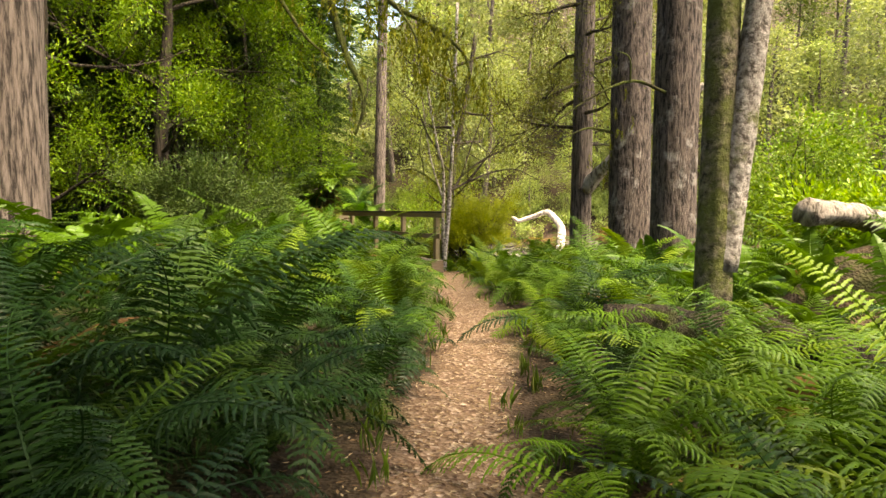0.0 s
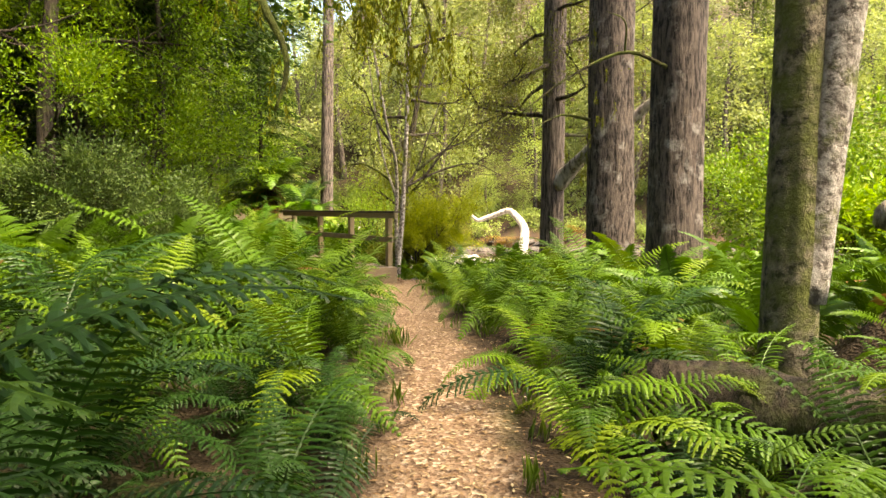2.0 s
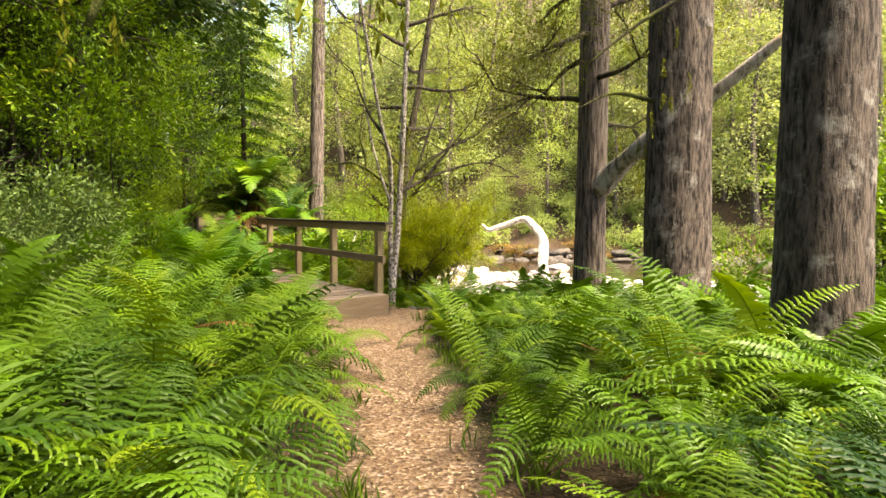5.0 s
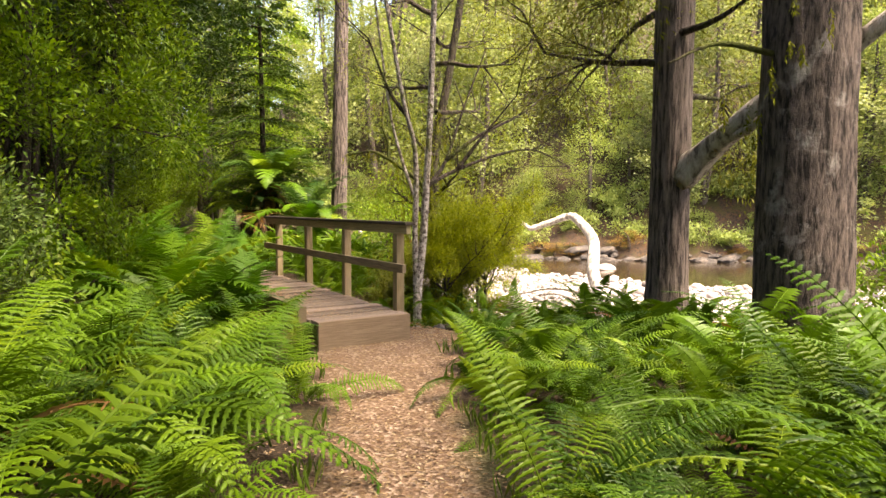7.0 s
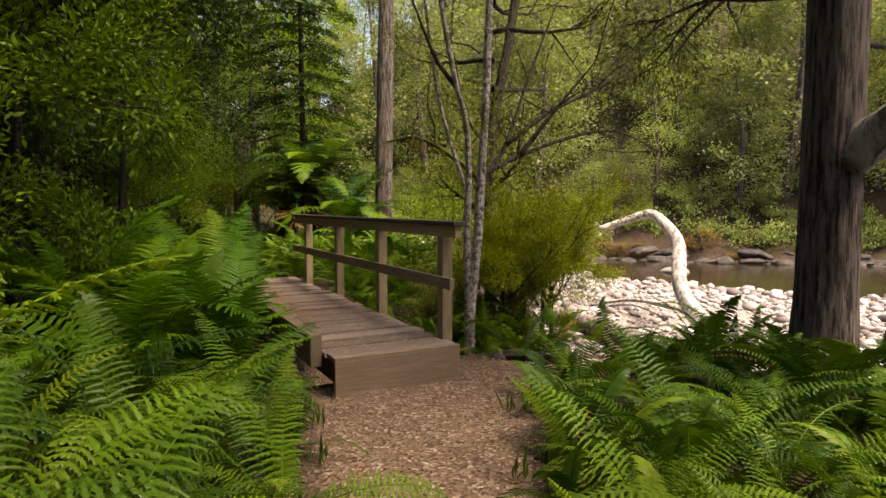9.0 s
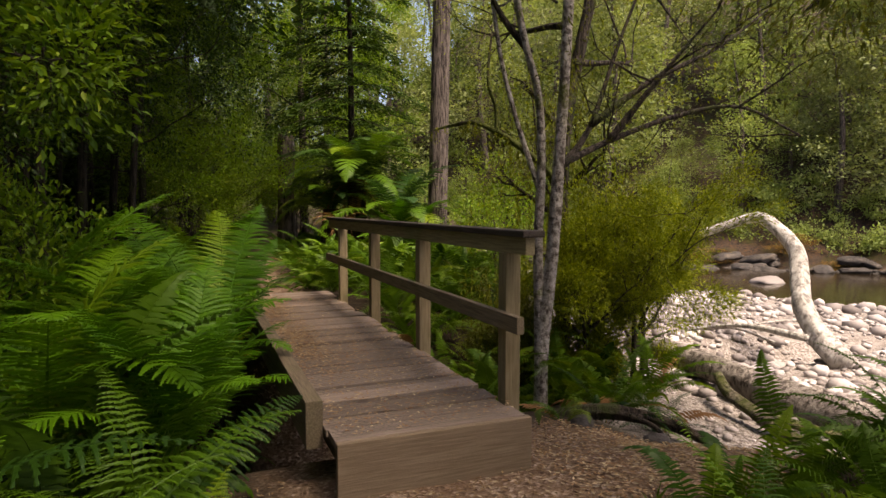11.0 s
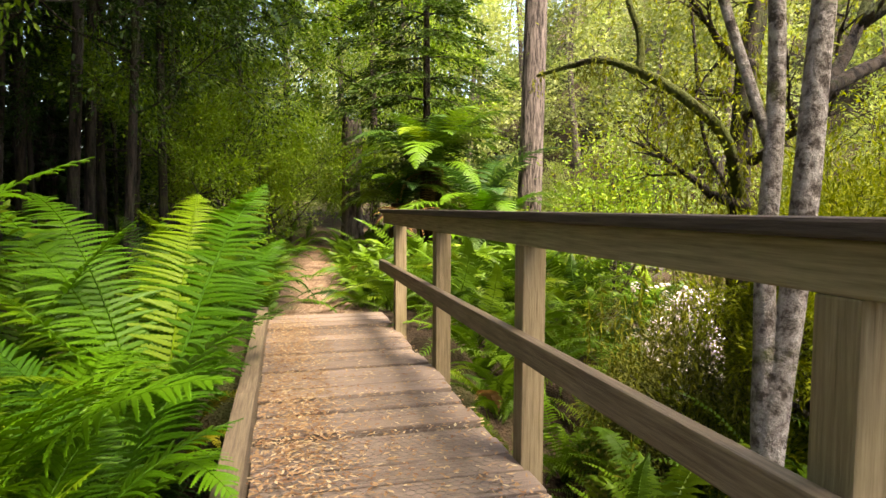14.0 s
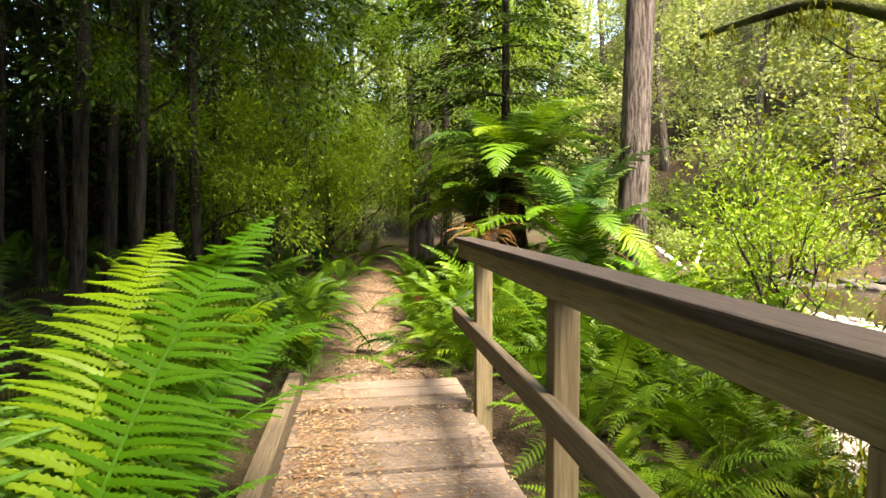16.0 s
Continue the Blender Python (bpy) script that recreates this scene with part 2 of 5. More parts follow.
STONE, nt, p, out = mat("river_stone")
g = nt.nodes.new("ShaderNodeNewGeometry")
oi = nt.nodes.new("ShaderNodeObjectInfo")
pick = math_node(nt, "FRACT", math_node(nt, "ADD", g.outputs["Random Per Island"], oi.outputs["Random"]), 0)
col = ramp(nt, pick, [(0.0, (0.12, 0.10, 0.092)), (0.35, (0.27, 0.238, 0.222)), (0.7, (0.40, 0.362, 0.345)), (1.0, (0.56, 0.52, 0.50))])
spk = tex(nt, 35, 5, 0.7)
col = mix(nt, col, mix(nt, col, (0.62, 0.59, 0.57), 1.0, "MULTIPLY"), spk)
nt.links.new(col, p.inputs["Base Color"])
p.inputs["Roughness"].default_value = 0.8
bump(nt, p, spk, 0.4, 0.01)

ROCK, nt, p, out = mat("dark_bank_rock")
r1, r2 = tex(nt, 1.5, 6, 0.7), tex(nt, 12, 5, 0.7)
col = ramp(nt, r1, [(0.38, (0.02, 0.016, 0.014)), (0.56, (0.065, 0.052, 0.044)), (0.75, (0.16, 0.125, 0.09))])
col = mix(nt, col, mix(nt, col, (0.55, 0.55, 0.55), 1.0, "MULTIPLY"), r2)
nt.links.new(col, p.inputs["Base Color"])
p.inputs["Roughness"].default_value = 0.85
bump(nt, p, r2, 0.8, 0.06)

WATER, nt, p, out = mat("river_water")
p.inputs["Base Color"].default_value = (0.022, 0.016, 0.01, 1)
p.inputs["Roughness"].default_value = 0.1
p.inputs["IOR"].default_value = 1.33
bump(nt, p, tex(nt, 5.0, 3, 0.5, (1.0, 0.35, 1)), 0.25, 0.03)


# ---------------- building helpers ----------------
def mesh_from(name, verts, faces, material, smooth=True):
    me = bpy.data.meshes.new(name)
    me.from_pydata([tuple(map(float, v)) for v in verts], [], [tuple(map(int, f)) for f in faces])
    me.materials.append(material)
    if smooth:
        me.polygons.foreach_set("use_smooth", [True] * len(me.polygons))
    me.update()
    return me


def child(name, me, parent, label=""):
    ob = new(name, me)
    ob.parent = parent
    return tagged(ob, label)


def part(name, bm, material, parent, label="", smooth=False):
    me = bpy.data.meshes.new(name)
    bm.to_mesh(me)
    bm.free()
    me.materials.append(material)
    if smooth:
        me.polygons.foreach_set("use_smooth", [True] * len(me.polygons))
    return child(name, me, parent, label)


def root(name, x, y, z, label, category, group="", kind="", turn=0.0):
    ob = new(name)
    ob.empty_display_size = 0.1
    ob.matrix_basis = pose(x, y, z, 0, 0, turn)
    return tagged(ob, label, category, group, kind)


def box_bm(x0, y0, z0, x1, y1, z1, bevel=0.006):
    bm = bmesh.new()
    bmesh.ops.create_cube(bm, size=1, matrix=Matrix.LocRotScale(((x0 + x1) / 2, (y0 + y1) / 2, (z0 + z1) / 2), None, (x1 - x0, y1 - y0, z1 - z0)))
    if bevel:
        bmesh.ops.bevel(bm, geom=list(bm.edges), offset=bevel, segments=2, affect="EDGES", profile=0.6)
    return bm


def smooth_line(pts, n):
    """n points along a smooth line through pts (Catmull-Rom)."""
    p = [Vector(q) for q in pts]
    p = [p[0] * 2 - p[1]] + p + [p[-1] * 2 - p[-2]]
    out = []
    for i in range(n):
        u = i / (n - 1) * (len(p) - 3)
        k = min(int(u), len(p) - 4)
        t = u - k
        a, b, c, d = p[k:k + 4]
        out.append(0.5 * (2 * b + (c - a) * t + (2 * a - 5 * b + 4 * c - d) * t * t + (3 * b - a - 3 * c + d) * t ** 3))
    return out


def tube(V, F, pts, radii, sides=8, rough=0.0, seed=0.0, cap=True):
    """Adds a tube round pts to the lists V and F; rough: knobbly share of the radius."""
    base = len(V)
    up = Vector((0.31, 0.77, 0.11))
    for i, p in enumerate(pts):
        d = (pts[min(i + 1, len(pts) - 1)] - pts[max(i - 1, 0)]).normalized()
        a = d.cross(up)
        a = a.normalized() if a.length > 1e-4 else Vector((1, 0, 0))
        b = d.cross(a)
        for k in range(sides):
            w = 2 * math.pi * k / sides
            q = a * math.cos(w) + b * math.sin(w)
            r = radii[i]
            if rough:
                r *= 1 + rough * (noise.noise((q * 1.7 + Vector((seed, 0, 0)) + p * 1.3)) + 0.6 * noise.noise(q * 4.3 + p * 3.1 + Vector((0, seed, 0))))
            V.append(p + q * r)
    for i in range(len(pts) - 1):
        for k in range(sides):
            k2 = (k + 1) % sides
            F.append((base + i * sides + k, base + i * sides + k2, base + (i + 1) * sides + k2, base + (i + 1) * sides + k))
    if cap:
        F.append(tuple(base + k for k in reversed(range(sides))))
        F.append(tuple(base + (len(pts) - 1) * sides + k for k in range(sides)))


def leaf_cloud(centres, dirs, size, rng, slim=0.42, droop=0.2, jitter=0.9, plain=False):
    """Folded lozenge leaves at the centres, pointing roughly along dirs; plain: single pointed blades for far crowns."""
    c = np.asarray(centres, float)
    n = len(c)
    d = np.asarray(dirs, float) + rng.normal(0, jitter, (n, 3)) * 0.6
    d[:, 2] -= droop
    d /= np.linalg.norm(d, axis=1)[:, None] + 1e-9
    side = np.cross(d, np.array((0, 0, 1.0)) + rng.normal(0, 0.5, (n, 3)))
    side /= np.linalg.norm(side, axis=1)[:, None] + 1e-9
    nor = np.cross(side, d)
    s = size * rng.uniform(0.6, 1.3, (n, 1))
    if plain:
        V = np.stack([c + side * s * slim * 0.5, c + d * s, c - side * s * slim * 0.5], 1).reshape(-1, 3)
        return V, np.arange(n * 3).reshape(-1, 3)
    mid = c + d * s * 0.45
    lift = nor * s * 0.10
    V = np.stack([c, mid + side * s * slim * 0.5 + lift, c + d * s, mid - side * s * slim * 0.5 + lift], 1).reshape(-1, 3)
    k = np.arange(n)[:, None] * 4
    F = np.concatenate([k + np.array([[0, 1, 2]]), k + np.array([[0, 2, 3]])])
    return V, F


def leaf_mesh(name, centres, dirs, size, material, rng, **kw):
    V, F = leaf_cloud(centres, dirs, size, rng, **kw)
    me = bpy.data.meshes.new(name)
    me.vertices.add(len(V))
    me.vertices.foreach_set("co", V.ravel())
    me.loops.add(F.size)
    me.loops.foreach_set("vertex_index", F.ravel().astype(np.int32))
    me.polygons.add(len(F))
    me.polygons.foreach_set("loop_start", np.arange(0, F.size, 3, dtype=np.int32))
    me.materials.append(material)
    me.update(calc_edges=True)
    return me


# ---------------- lie of the land ----------------
WALK_LINE = [(-2.2, -4.5), (0.0, -1.5), (0.85, 0.0), (1.7, 1.28), (2.75, 2.72), (3.6, 3.85), (4.36, 4.95), (5.25, 6.5), (6.1, 8.2), (6.85, 9.8), (7.25, 11.0), (7.25, 16.6), (7.28, 17.3), (7.24, 19.9), (7.5, 23.5), (8.2, 26.5), (9.5, 31.0)]
WIDTHS = [0.22, 0.22, 0.2, 0.19, 0.18, 0.18, 0.19, 0.23, 0.3, 0.55, 0.75, 0.34, 0.2, 0.16, 0.16, 0.2, 0.2]
_line = np.array(WALK_LINE)


def off_path(x, y):
    """Distance from the walked line less the path's half width, and the side (+1 right)."""
    best, res = 1e9, (0, 1)
    for i in range(len(_line) - 1):
        ax, ay = _line[i]
        bx, by = _line[i + 1]
        dx, dy = bx - ax, by - ay
        t = max(0.0, min(1.0, ((x - ax) * dx + (y - ay) * dy) / (dx * dx + dy * dy)))
        ex, ey = x - ax - t * dx, y - ay - t * dy
        d = math.hypot(ex, ey)
        if d < best:
            best = d
            res = (d - (WIDTHS[i] * (1 - t) + WIDTHS[i + 1] * t), 1 if ex * dy - ey * dx > 0 else -1)
    apron = math.hypot(x - 8.5, (y - 11.0) * 1.2) - 0.8
    return (apron, 1) if apron < res[0] and x > 7.6 else res


def smoothstep(a, b, x):
    t = max(0.0, min(1.0, (x - a) / (b - a)))
    return t * t * (3 - 2 * t)


def shore_x(y):
    return float(np.interp(y, [-60, -20, 0, 4, 8, 10, 11.3, 12.5, 14.5, 17, 20, 26, 45, 120], [70, 32, 15.5, 13.2, 11.8, 10.5, 9.2, 9.0, 9.6, 11.0, 12.8, 15, 22, 50]))


def ground_z(x, y):
    z = float(np.interp(y, [-6, 0, 5, 8, 9.6, 11.2, 16.4, 18, 21, 26, 40], [0.30, 0.34, 0.40, 0.32, 0.24, 0.10, 0.36, 0.38, 0.4, 0.6, 1.2]))
    d, side = off_path(x, y)
    if side < 0:
        z += 0.35 * smoothstep(0.3, 4.0, d) + 0.02 * max(0, d - 4)
    # little creek bed under the bridge
    wob = 0.5 * math.sin(x * 0.7)
    z -= 1.15 * math.exp(-((y - 13.9 - 0.12 * (x - 7) - wob * 0.4) / 1.25) ** 2) * smoothstep(-6, 4, x)
    dsh = x - shore_x(y)
    bar = -0.28 - 0.06 * max(0, dsh)
    bar = max(bar, -0.86)
    w = smoothstep(-0.9, 0.7, dsh)
    z = z * (1 - w) + min(z, bar) * w
    u = (x + y) / math.sqrt(2)
    z -= 0.9 * smoothstep(27.2, 29.5, u) * w
    # far bank and hillside
    rise = u - 39.6
    if rise > -1.5:
        k = rise + 1.5
        z = max(z, -1.75 + 1.5 * smoothstep(0, 1.8, k) + 2.2 * smoothstep(2.4, 5.2, k) + max(0, k - 4.5) * 0.66 * (1 - 0.8 * smoothstep(22, 40, (y - x) / math.sqrt(2))))
        z = min(z, 46)
    # root mound beside the path
    along, across = (x - 7.0) * 0.87 - (y - 2.15) * 0.49, (x - 7.0) * 0.49 + (y - 2.15) * 0.87
    z += 0.86 * math.exp(-(along / 1.15) ** 4 - (across / 0.5) ** 2)
    z += 0.05 * noise.noise(Vector((x * 0.9, y * 0.9, 0))) + 0.022 * noise.noise(Vector((x * 4.1, y * 4.1, 3)))
    if 10.9 < y < 16.7 and 6.5 < x < 8.0:
        z = min(z, 0.16)
    return z


def stretch_axis(lo, hi, step, far):
    core = list(np.arange(lo, hi, step))
    out, s = [], step
    x = core[-1]
    while x < far:
        s *= 1.22
        x += s
        out.append(x)
    low, s, x = [], step, lo
    while x > -far:
        s *= 1.22
        x -= s
        low.append(x)
    return low[::-1] + core + out


gx, gy = stretch_axis(-3.0, 19.0, 0.16, 900), stretch_axis(-2.0, 26.0, 0.16, 900)
GV = [(x, y, ground_z(x, y)) for y in gy for x in gx]
nx = len(gx)
GF = [(j * nx + i, j * nx + i + 1, (j + 1) * nx + i + 1, (j + 1) * nx + i) for j in range(len(gy) - 1) for i in range(nx - 1)]
me = mesh_from("ground", GV, GF, GROUND)
for zone_name in ("trodden", "shore", "bank"):
    at = me.attributes.new(zone_name, "FLOAT", "POINT")
    vals = []
    for x, y, z in GV:
        if zone_name == "trodden":
            v = 1 - smoothstep(-0.02, 0.22, off_path(x, y)[0] + 0.12 * noise.noise(Vector((x * 3, y * 3, 7)))) if -8 < x < 14 and -6 < y < 33 else 0.0
        elif zone_name == "shore":
            v = smoothstep(-0.1, 0.5, x - shore_x(y) + 0.4 * noise.noise(Vector((x, y, 1)))) * (1 - smoothstep(37.5, 38.5, (x + y) / math.sqrt(2)))
        else:
            v = smoothstep(37.8, 38.6, (x + y) / math.sqrt(2)) * (1 - smoothstep(42.5, 44.5, (x + y) / math.sqrt(2)))
        vals.append(v)
    at.data.foreach_set("value", vals)
ground = tagged(new("ground", me), "uneven forest floor with a leaf-strewn trodden dirt path and river shore", "ground", kind="structure")

wv = [((u - v) / math.sqrt(2), (u + v) / math.sqrt(2), -0.97) for v in np.linspace(-160, 160, 41) for u in np.linspace(25.5, 41.5, 9)]
wf = [(j * 9 + i, j * 9 + i + 1, (j + 1) * 9 + i + 1, (j + 1) * 9 + i) for j in range(40) for i in range(8)]
tagged(new("water", mesh_from("water", wv, wf, WATER)), "calm dark brown river water reflecting the trees", "water", kind="structure")


# ---------------- footbridge ----------------
def footbridge():
    b = root("footbridge", 0, 0, 0, "weathered timber footbridge with wire-meshed deck and one railing", "footbridge")
    x0, x1, y0, y1, top = 6.70, 7.79, 11.03, 16.6, 0.42
    rnd = random.Random(4)
    part("bearer", box_bm(6.80, y0 + 0.06, 0.12, 6.92, y1, 0.375), TIMBER_Y, b)
    part("bearer", box_bm(7.56, y0 + 0.06, 0.12, 7.68, y1, 0.375), TIMBER_Y, b)
    part("fascia_board", box_bm(x0, y0 - 0.005, 0.04, x1 + 0.02, y0 + 0.045, top - 0.004, 0.005), TIMBER_FASCIA, b, "plain brown timber end board")
    bm = box_bm(x0, -0.09, -0.04, x1, 0.09, 0, 0.005)
    me = bpy.data.meshes.new("deck_board")
    bm.to_mesh(me)
    bm.free()
    me.materials.append(TIMBER_X)
    y = y0 + 0.14
    while y < y1:
        ob = child("deck_board", me, b)
        ob.matrix_basis = pose(rnd.uniform(-0.006, 0.006), y, top + rnd.uniform(-0.003, 0.003), 0, rnd.uniform(-0.15, 0.15), rnd.uniform(-0.25, 0.25))
        y += 0.19
    part("kerb_board", box_bm(6.60, 11.36, 0.28, 6.695, 13.72, 0.545), TIMBER_Y, b)
    part("kerb_board", box_bm(6.60, 13.73, 0.28, 6.695, 16.5, 0.54), TIMBER_Y, b)
    for py in (11.37, 12.90, 14.40, 15.90):
        part("post", box_bm(7.795, py - 0.05, -0.55, 7.895, py + 0.05, 1.326, 0.006), TIMBER_Z, b, "square upright timber post")
    part("top_rail", box_bm(7.795, 11.085, 1.326, 7.855, 16.54, 1.428, 0.006), TIMBER_TOP, b)
    part("rail_cap", box_bm(7.765, 11.06, 1.428, 7.905, 16.57, 1.466, 0.008), TIMBER_CAP, b, "dark weathered flat rail cap")
    part("mid_rail", box_bm(7.745, 11.09, 0.875, 7.793, 16.5, 0.975, 0.006), TIMBER_Y, b)
    # chicken wire stapled over the boards: rows of small six-sided cells
    V, F = [], []
    cw, ch, z = 0.042, 0.036, top + 0.006

    def wire(ax, ay, bx, by):
        dx, dy = bx - ax, by - ay
        k = 0.0011 / math.hypot(dx, dy)
        px, py = -dy * k, dx * k
        n = len(V)
        V.extend([(ax + px, ay + py, z), (ax - px, ay - py, z), (bx - px, by - py, z), (bx + px, by + py, z), (ax, ay, z + 0.0018), (bx, by, z + 0.0018)])
        F.extend([(n, n + 4, n + 5, n + 3), (n + 4, n + 1, n + 2, n + 5)])

    rows, cols = int((y1 - y0 - 0.06) / ch), int((x1 - x0 - 0.05) / cw)
    for r in range(rows):
        wy = y0 + 0.05 + r * ch
        sh = (r % 2) * cw / 2
        for c in range(cols):
            wx = x0 + 0.02 + c * cw + sh
            wire(wx, wy, wx, wy + ch * 0.5)
            wire(wx, wy + ch * 0.5, wx + cw / 2, wy + ch)
            wire(wx, wy + ch * 0.5, wx - cw / 2, wy + ch)
    child("wire_mesh", mesh_from("wire_mesh", V, F, WIRE, False), b, "rusty hexagonal wire netting over the boards")["kind"] = "stuff"


footbridge()


# ---------------- trunks and trees ----------------
def trunk_mesh(name, pts, radii, material, sides=36, rings=46, flute=0.06, seed=1.0, flare=0.0):
    """A big trunk: smooth line, tapered, with ridged bark and flared feet."""
    line = smooth_line(pts, rings)
    rr = np.interp(np.linspace(0, 1, rings), np.linspace(0, 1, len(radii)), radii)
    V, F = [], []
    for i, p in enumerate(line):
        h = p.z - line[0].z
        for k in range(sides):
            w = 2 * math.pi * k / sides
            q = Vector((math.cos(w), math.sin(w), 0))
            r = rr[i] * (1 + flute * noise.noise(Vector((q.x * 2.6 + seed, q.y * 2.6, h * 0.35))) + flute * 0.75 * noise.noise(Vector((q.x * 7 + seed, q.y * 7, h * 1.2))) + flute * 0.5 * noise.noise(Vector((q.x * 15, q.y * 15 + seed, h * 4))))
            if flare:
                lobes = 0.6 + 0.4 * math.sin(w * 5 + seed)
                r += rr[i] * flare * lobes * math.exp(-h / 0.35)
            V.append(p + q * r)
    for i in range(rings - 1):
        for k in range(sides):
            k2 = (k + 1) % sides
            F.append((i * sides + k, i * sides + k2, (i + 1) * sides + k2, (i + 1) * sides + k))
    F.append(tuple((rings - 1) * sides + k for k in range(sides)))
    return mesh_from(name, V, F, material)


def limb_set(rng, starts, length, radius, levels=2, spread=0.7, rise=0.15, sides=6, kids=4):
    """Branching limbs from (point, direction) starts; returns mesh lists and the twig tips with directions."""
    V, F, tips = [], [], []

    def grow(p, d, L, r, level):
        n = 5 if level else 3
        pts = [p.copy()]
        for i in range(n):
            d = (d + Vector(rng.normal(0, 0.16, 3)) + Vector((0, 0, rise * 0.25))).normalized()
            pts.append(pts[-1] + d * (L / n))
        tube(V, F, pts, [r * (1 - 0.75 * i / n) for i in range(n + 1)], sides if level == levels else 3, 0.12, rng.uniform(0, 9), cap=False)
        if level == 0:
            tips.extend((pts[i], d) for i in (1, 2, 3))
            tips.append((pts[2].lerp(pts[3], 0.5), d))
            return
        for _ in range(kids):
            i = int(rng.integers(2, n + 1))
            nd = (d + Vector(rng.normal(0, spread, 3))).normalized()
            grow(pts[i], nd, L * rng.uniform(0.42, 0.68), r * 0.42, level - 1)
        tips.append((pts[-1], d))

    for p, d in starts:
        grow(Vector(p), Vector(d).normalized(), length * rng.uniform(0.75, 1.2), radius, levels)
    return V, F, tips


def around_tips(rng, tips, per, spread):
    c, d = [], []
    for p, v in tips:
        q = rng.normal(0, spread, (per, 3))
        c.append(np.array(p) + q)
        d.append(np.tile(np.array(v), (per, 1)) + q / spread * 0.7)
    return np.concatenate(c), np.concatenate(d)


def crown_tree(name, x, y, height, trunk_r, leaf, leaf_size, label, seed, crown_from=0.3, reach=1.6, limbs=12, per=26, spread=0.18, bark=None, levels=2, lean=(0, 0), category="tree", group="", slim=0.42, droop=0.2, rise=0.15, kids=4, base_z=None, trunk_top=None):
    rng = np.random.default_rng(seed)
    bz = (ground_z(x, y) if base_z is None else base_z) - 0.06
    t = root(name, x, y, bz, label, category, group)
    top = trunk_top or height
    pts = [(0, 0, -0.1), (lean[0] * 0.2 + rng.normal(0, 0.06), lean[1] * 0.2 + rng.normal(0, 0.06), top * 0.35), (lean[0] * 0.6 + rng.normal(0, 0.12), lean[1] * 0.6 + rng.normal(0, 0.12), top * 0.7), (lean[0], lean[1], top)]
    child("trunk", trunk_mesh("trunk", pts, [trunk_r, trunk_r * 0.85, trunk_r * 0.62, trunk_r * 0.25], bark or BARK_DARK, 14, 24, 0.07, seed, 0.3), t)
    line = smooth_line(pts, 40)
    starts = []
    for i in range(limbs):
        f = crown_from + (0.98 - crown_from) * (i + rng.uniform(0, 1)) / limbs
        w = i * 2.4 + rng.uniform(-0.5, 0.5)
        starts.append((line[int(f * 39)], (math.cos(w), math.sin(w), rng.uniform(-0.1, 0.6))))
    V, F, tips = limb_set(rng, starts, reach, max(0.012, trunk_r * 0.32), levels, 0.65, rise, 6, kids)
    child("branchwork", mesh_from("branchwork", V, F, bark or BARK_DARK), t)["kind"] = "stuff"
    c, d = around_tips(rng, tips, per, spread)
    child("crown", leaf_mesh("crown", c, d, leaf_size, leaf, rng, slim=slim, droop=droop), t)
    return t


def big_trunk(name, x, y, r, height, bark, label, seed, lean=(0, 0), flare=0.35, taper=0.62):
    z = ground_z(x, y) - 0.08
    t = root(name, x, y, z, label, "tree", "tall trees beside the path")
    pts = [(0, 0, -0.1), (lean[0] * 0.12, lean[1] * 0.12, 1.0), (lean[0] * 0.5, lean[1] * 0.5, height * 0.5), (lean[0], lean[1], height)]
    child("trunk", trunk_mesh("trunk", pts, [r * 1.06, r, r * (1 + taper) / 2, r * taper], bark, 48, 90, 0.05, seed, flare), t)
    return t


def add_branch(t, pts, r0, r1, bark, n=16, sides=10, rough=0.25, name="branch", label=""):
    V, F = [], []
    line = smooth_line(pts, n)
    tube(V, F, line, list(np.linspace(r0, r1, n)), sides, rough, r0 * 90)
    return child(name, mesh_from(name, V, F, bark), t, label)


def high_crown(t, z0, z1, reach, leaf, size, seed, lean=(0, 0), per=7, n=8, levels=2, slim=0.3):
    """Foliage high on a big trunk."""
    rng = np.random.default_rng(seed)
    starts = []
    for i in range(n):
        f = (i + 0.5) / n
        w = i * 2.4 + rng.uniform(-0.4, 0.4)
        starts.append(((lean[0] * f, lean[1] * f, z0 + (z1 - z0) * f), (math.cos(w), math.sin(w), rng.uniform(-0.1, 0.35))))
    V, F, tips = limb_set(rng, starts, reach, 0.05, levels, 0.6, 0.05, 6, 4)
    child("branchwork", mesh_from("branchwork", V, F, BARK_DARK), t)["kind"] = "stuff"
    c, d = around_tips(rng, tips, per, 0.25)
    child("crown", leaf_mesh("crown", c, d, size, leaf, rng, slim=slim, droop=0.3), t)


def moss_strands(t, pts, n, length, seed, name="hanging_moss", spread=0.12, size=0.05, per=26):
    """Strings of small mossy leaves hanging from a branch line."""
    rng = np.random.default_rng(seed)
    line = smooth_line(pts, 60)
    c, d = [], []
    for _ in range(n):
        p = np.array(line[int(rng.integers(5, 60))]) + rng.normal(0, spread, 3) * (1, 1, 0.3)
        L = length * rng.uniform(0.3, 1.0)
        for s in np.linspace(0, 1, per):
            c.append(p + (rng.normal(0, 0.02) * s, rng.normal(0, 0.02) * s, -L * s))
            d.append((0, 0, -1))
    ob = child(name, leaf_mesh(name, np.array(c), np.array(d), size, LEAF_MOSS, rng, slim=0.3), t)
    ob["kind"] = "stuff"
    return ob


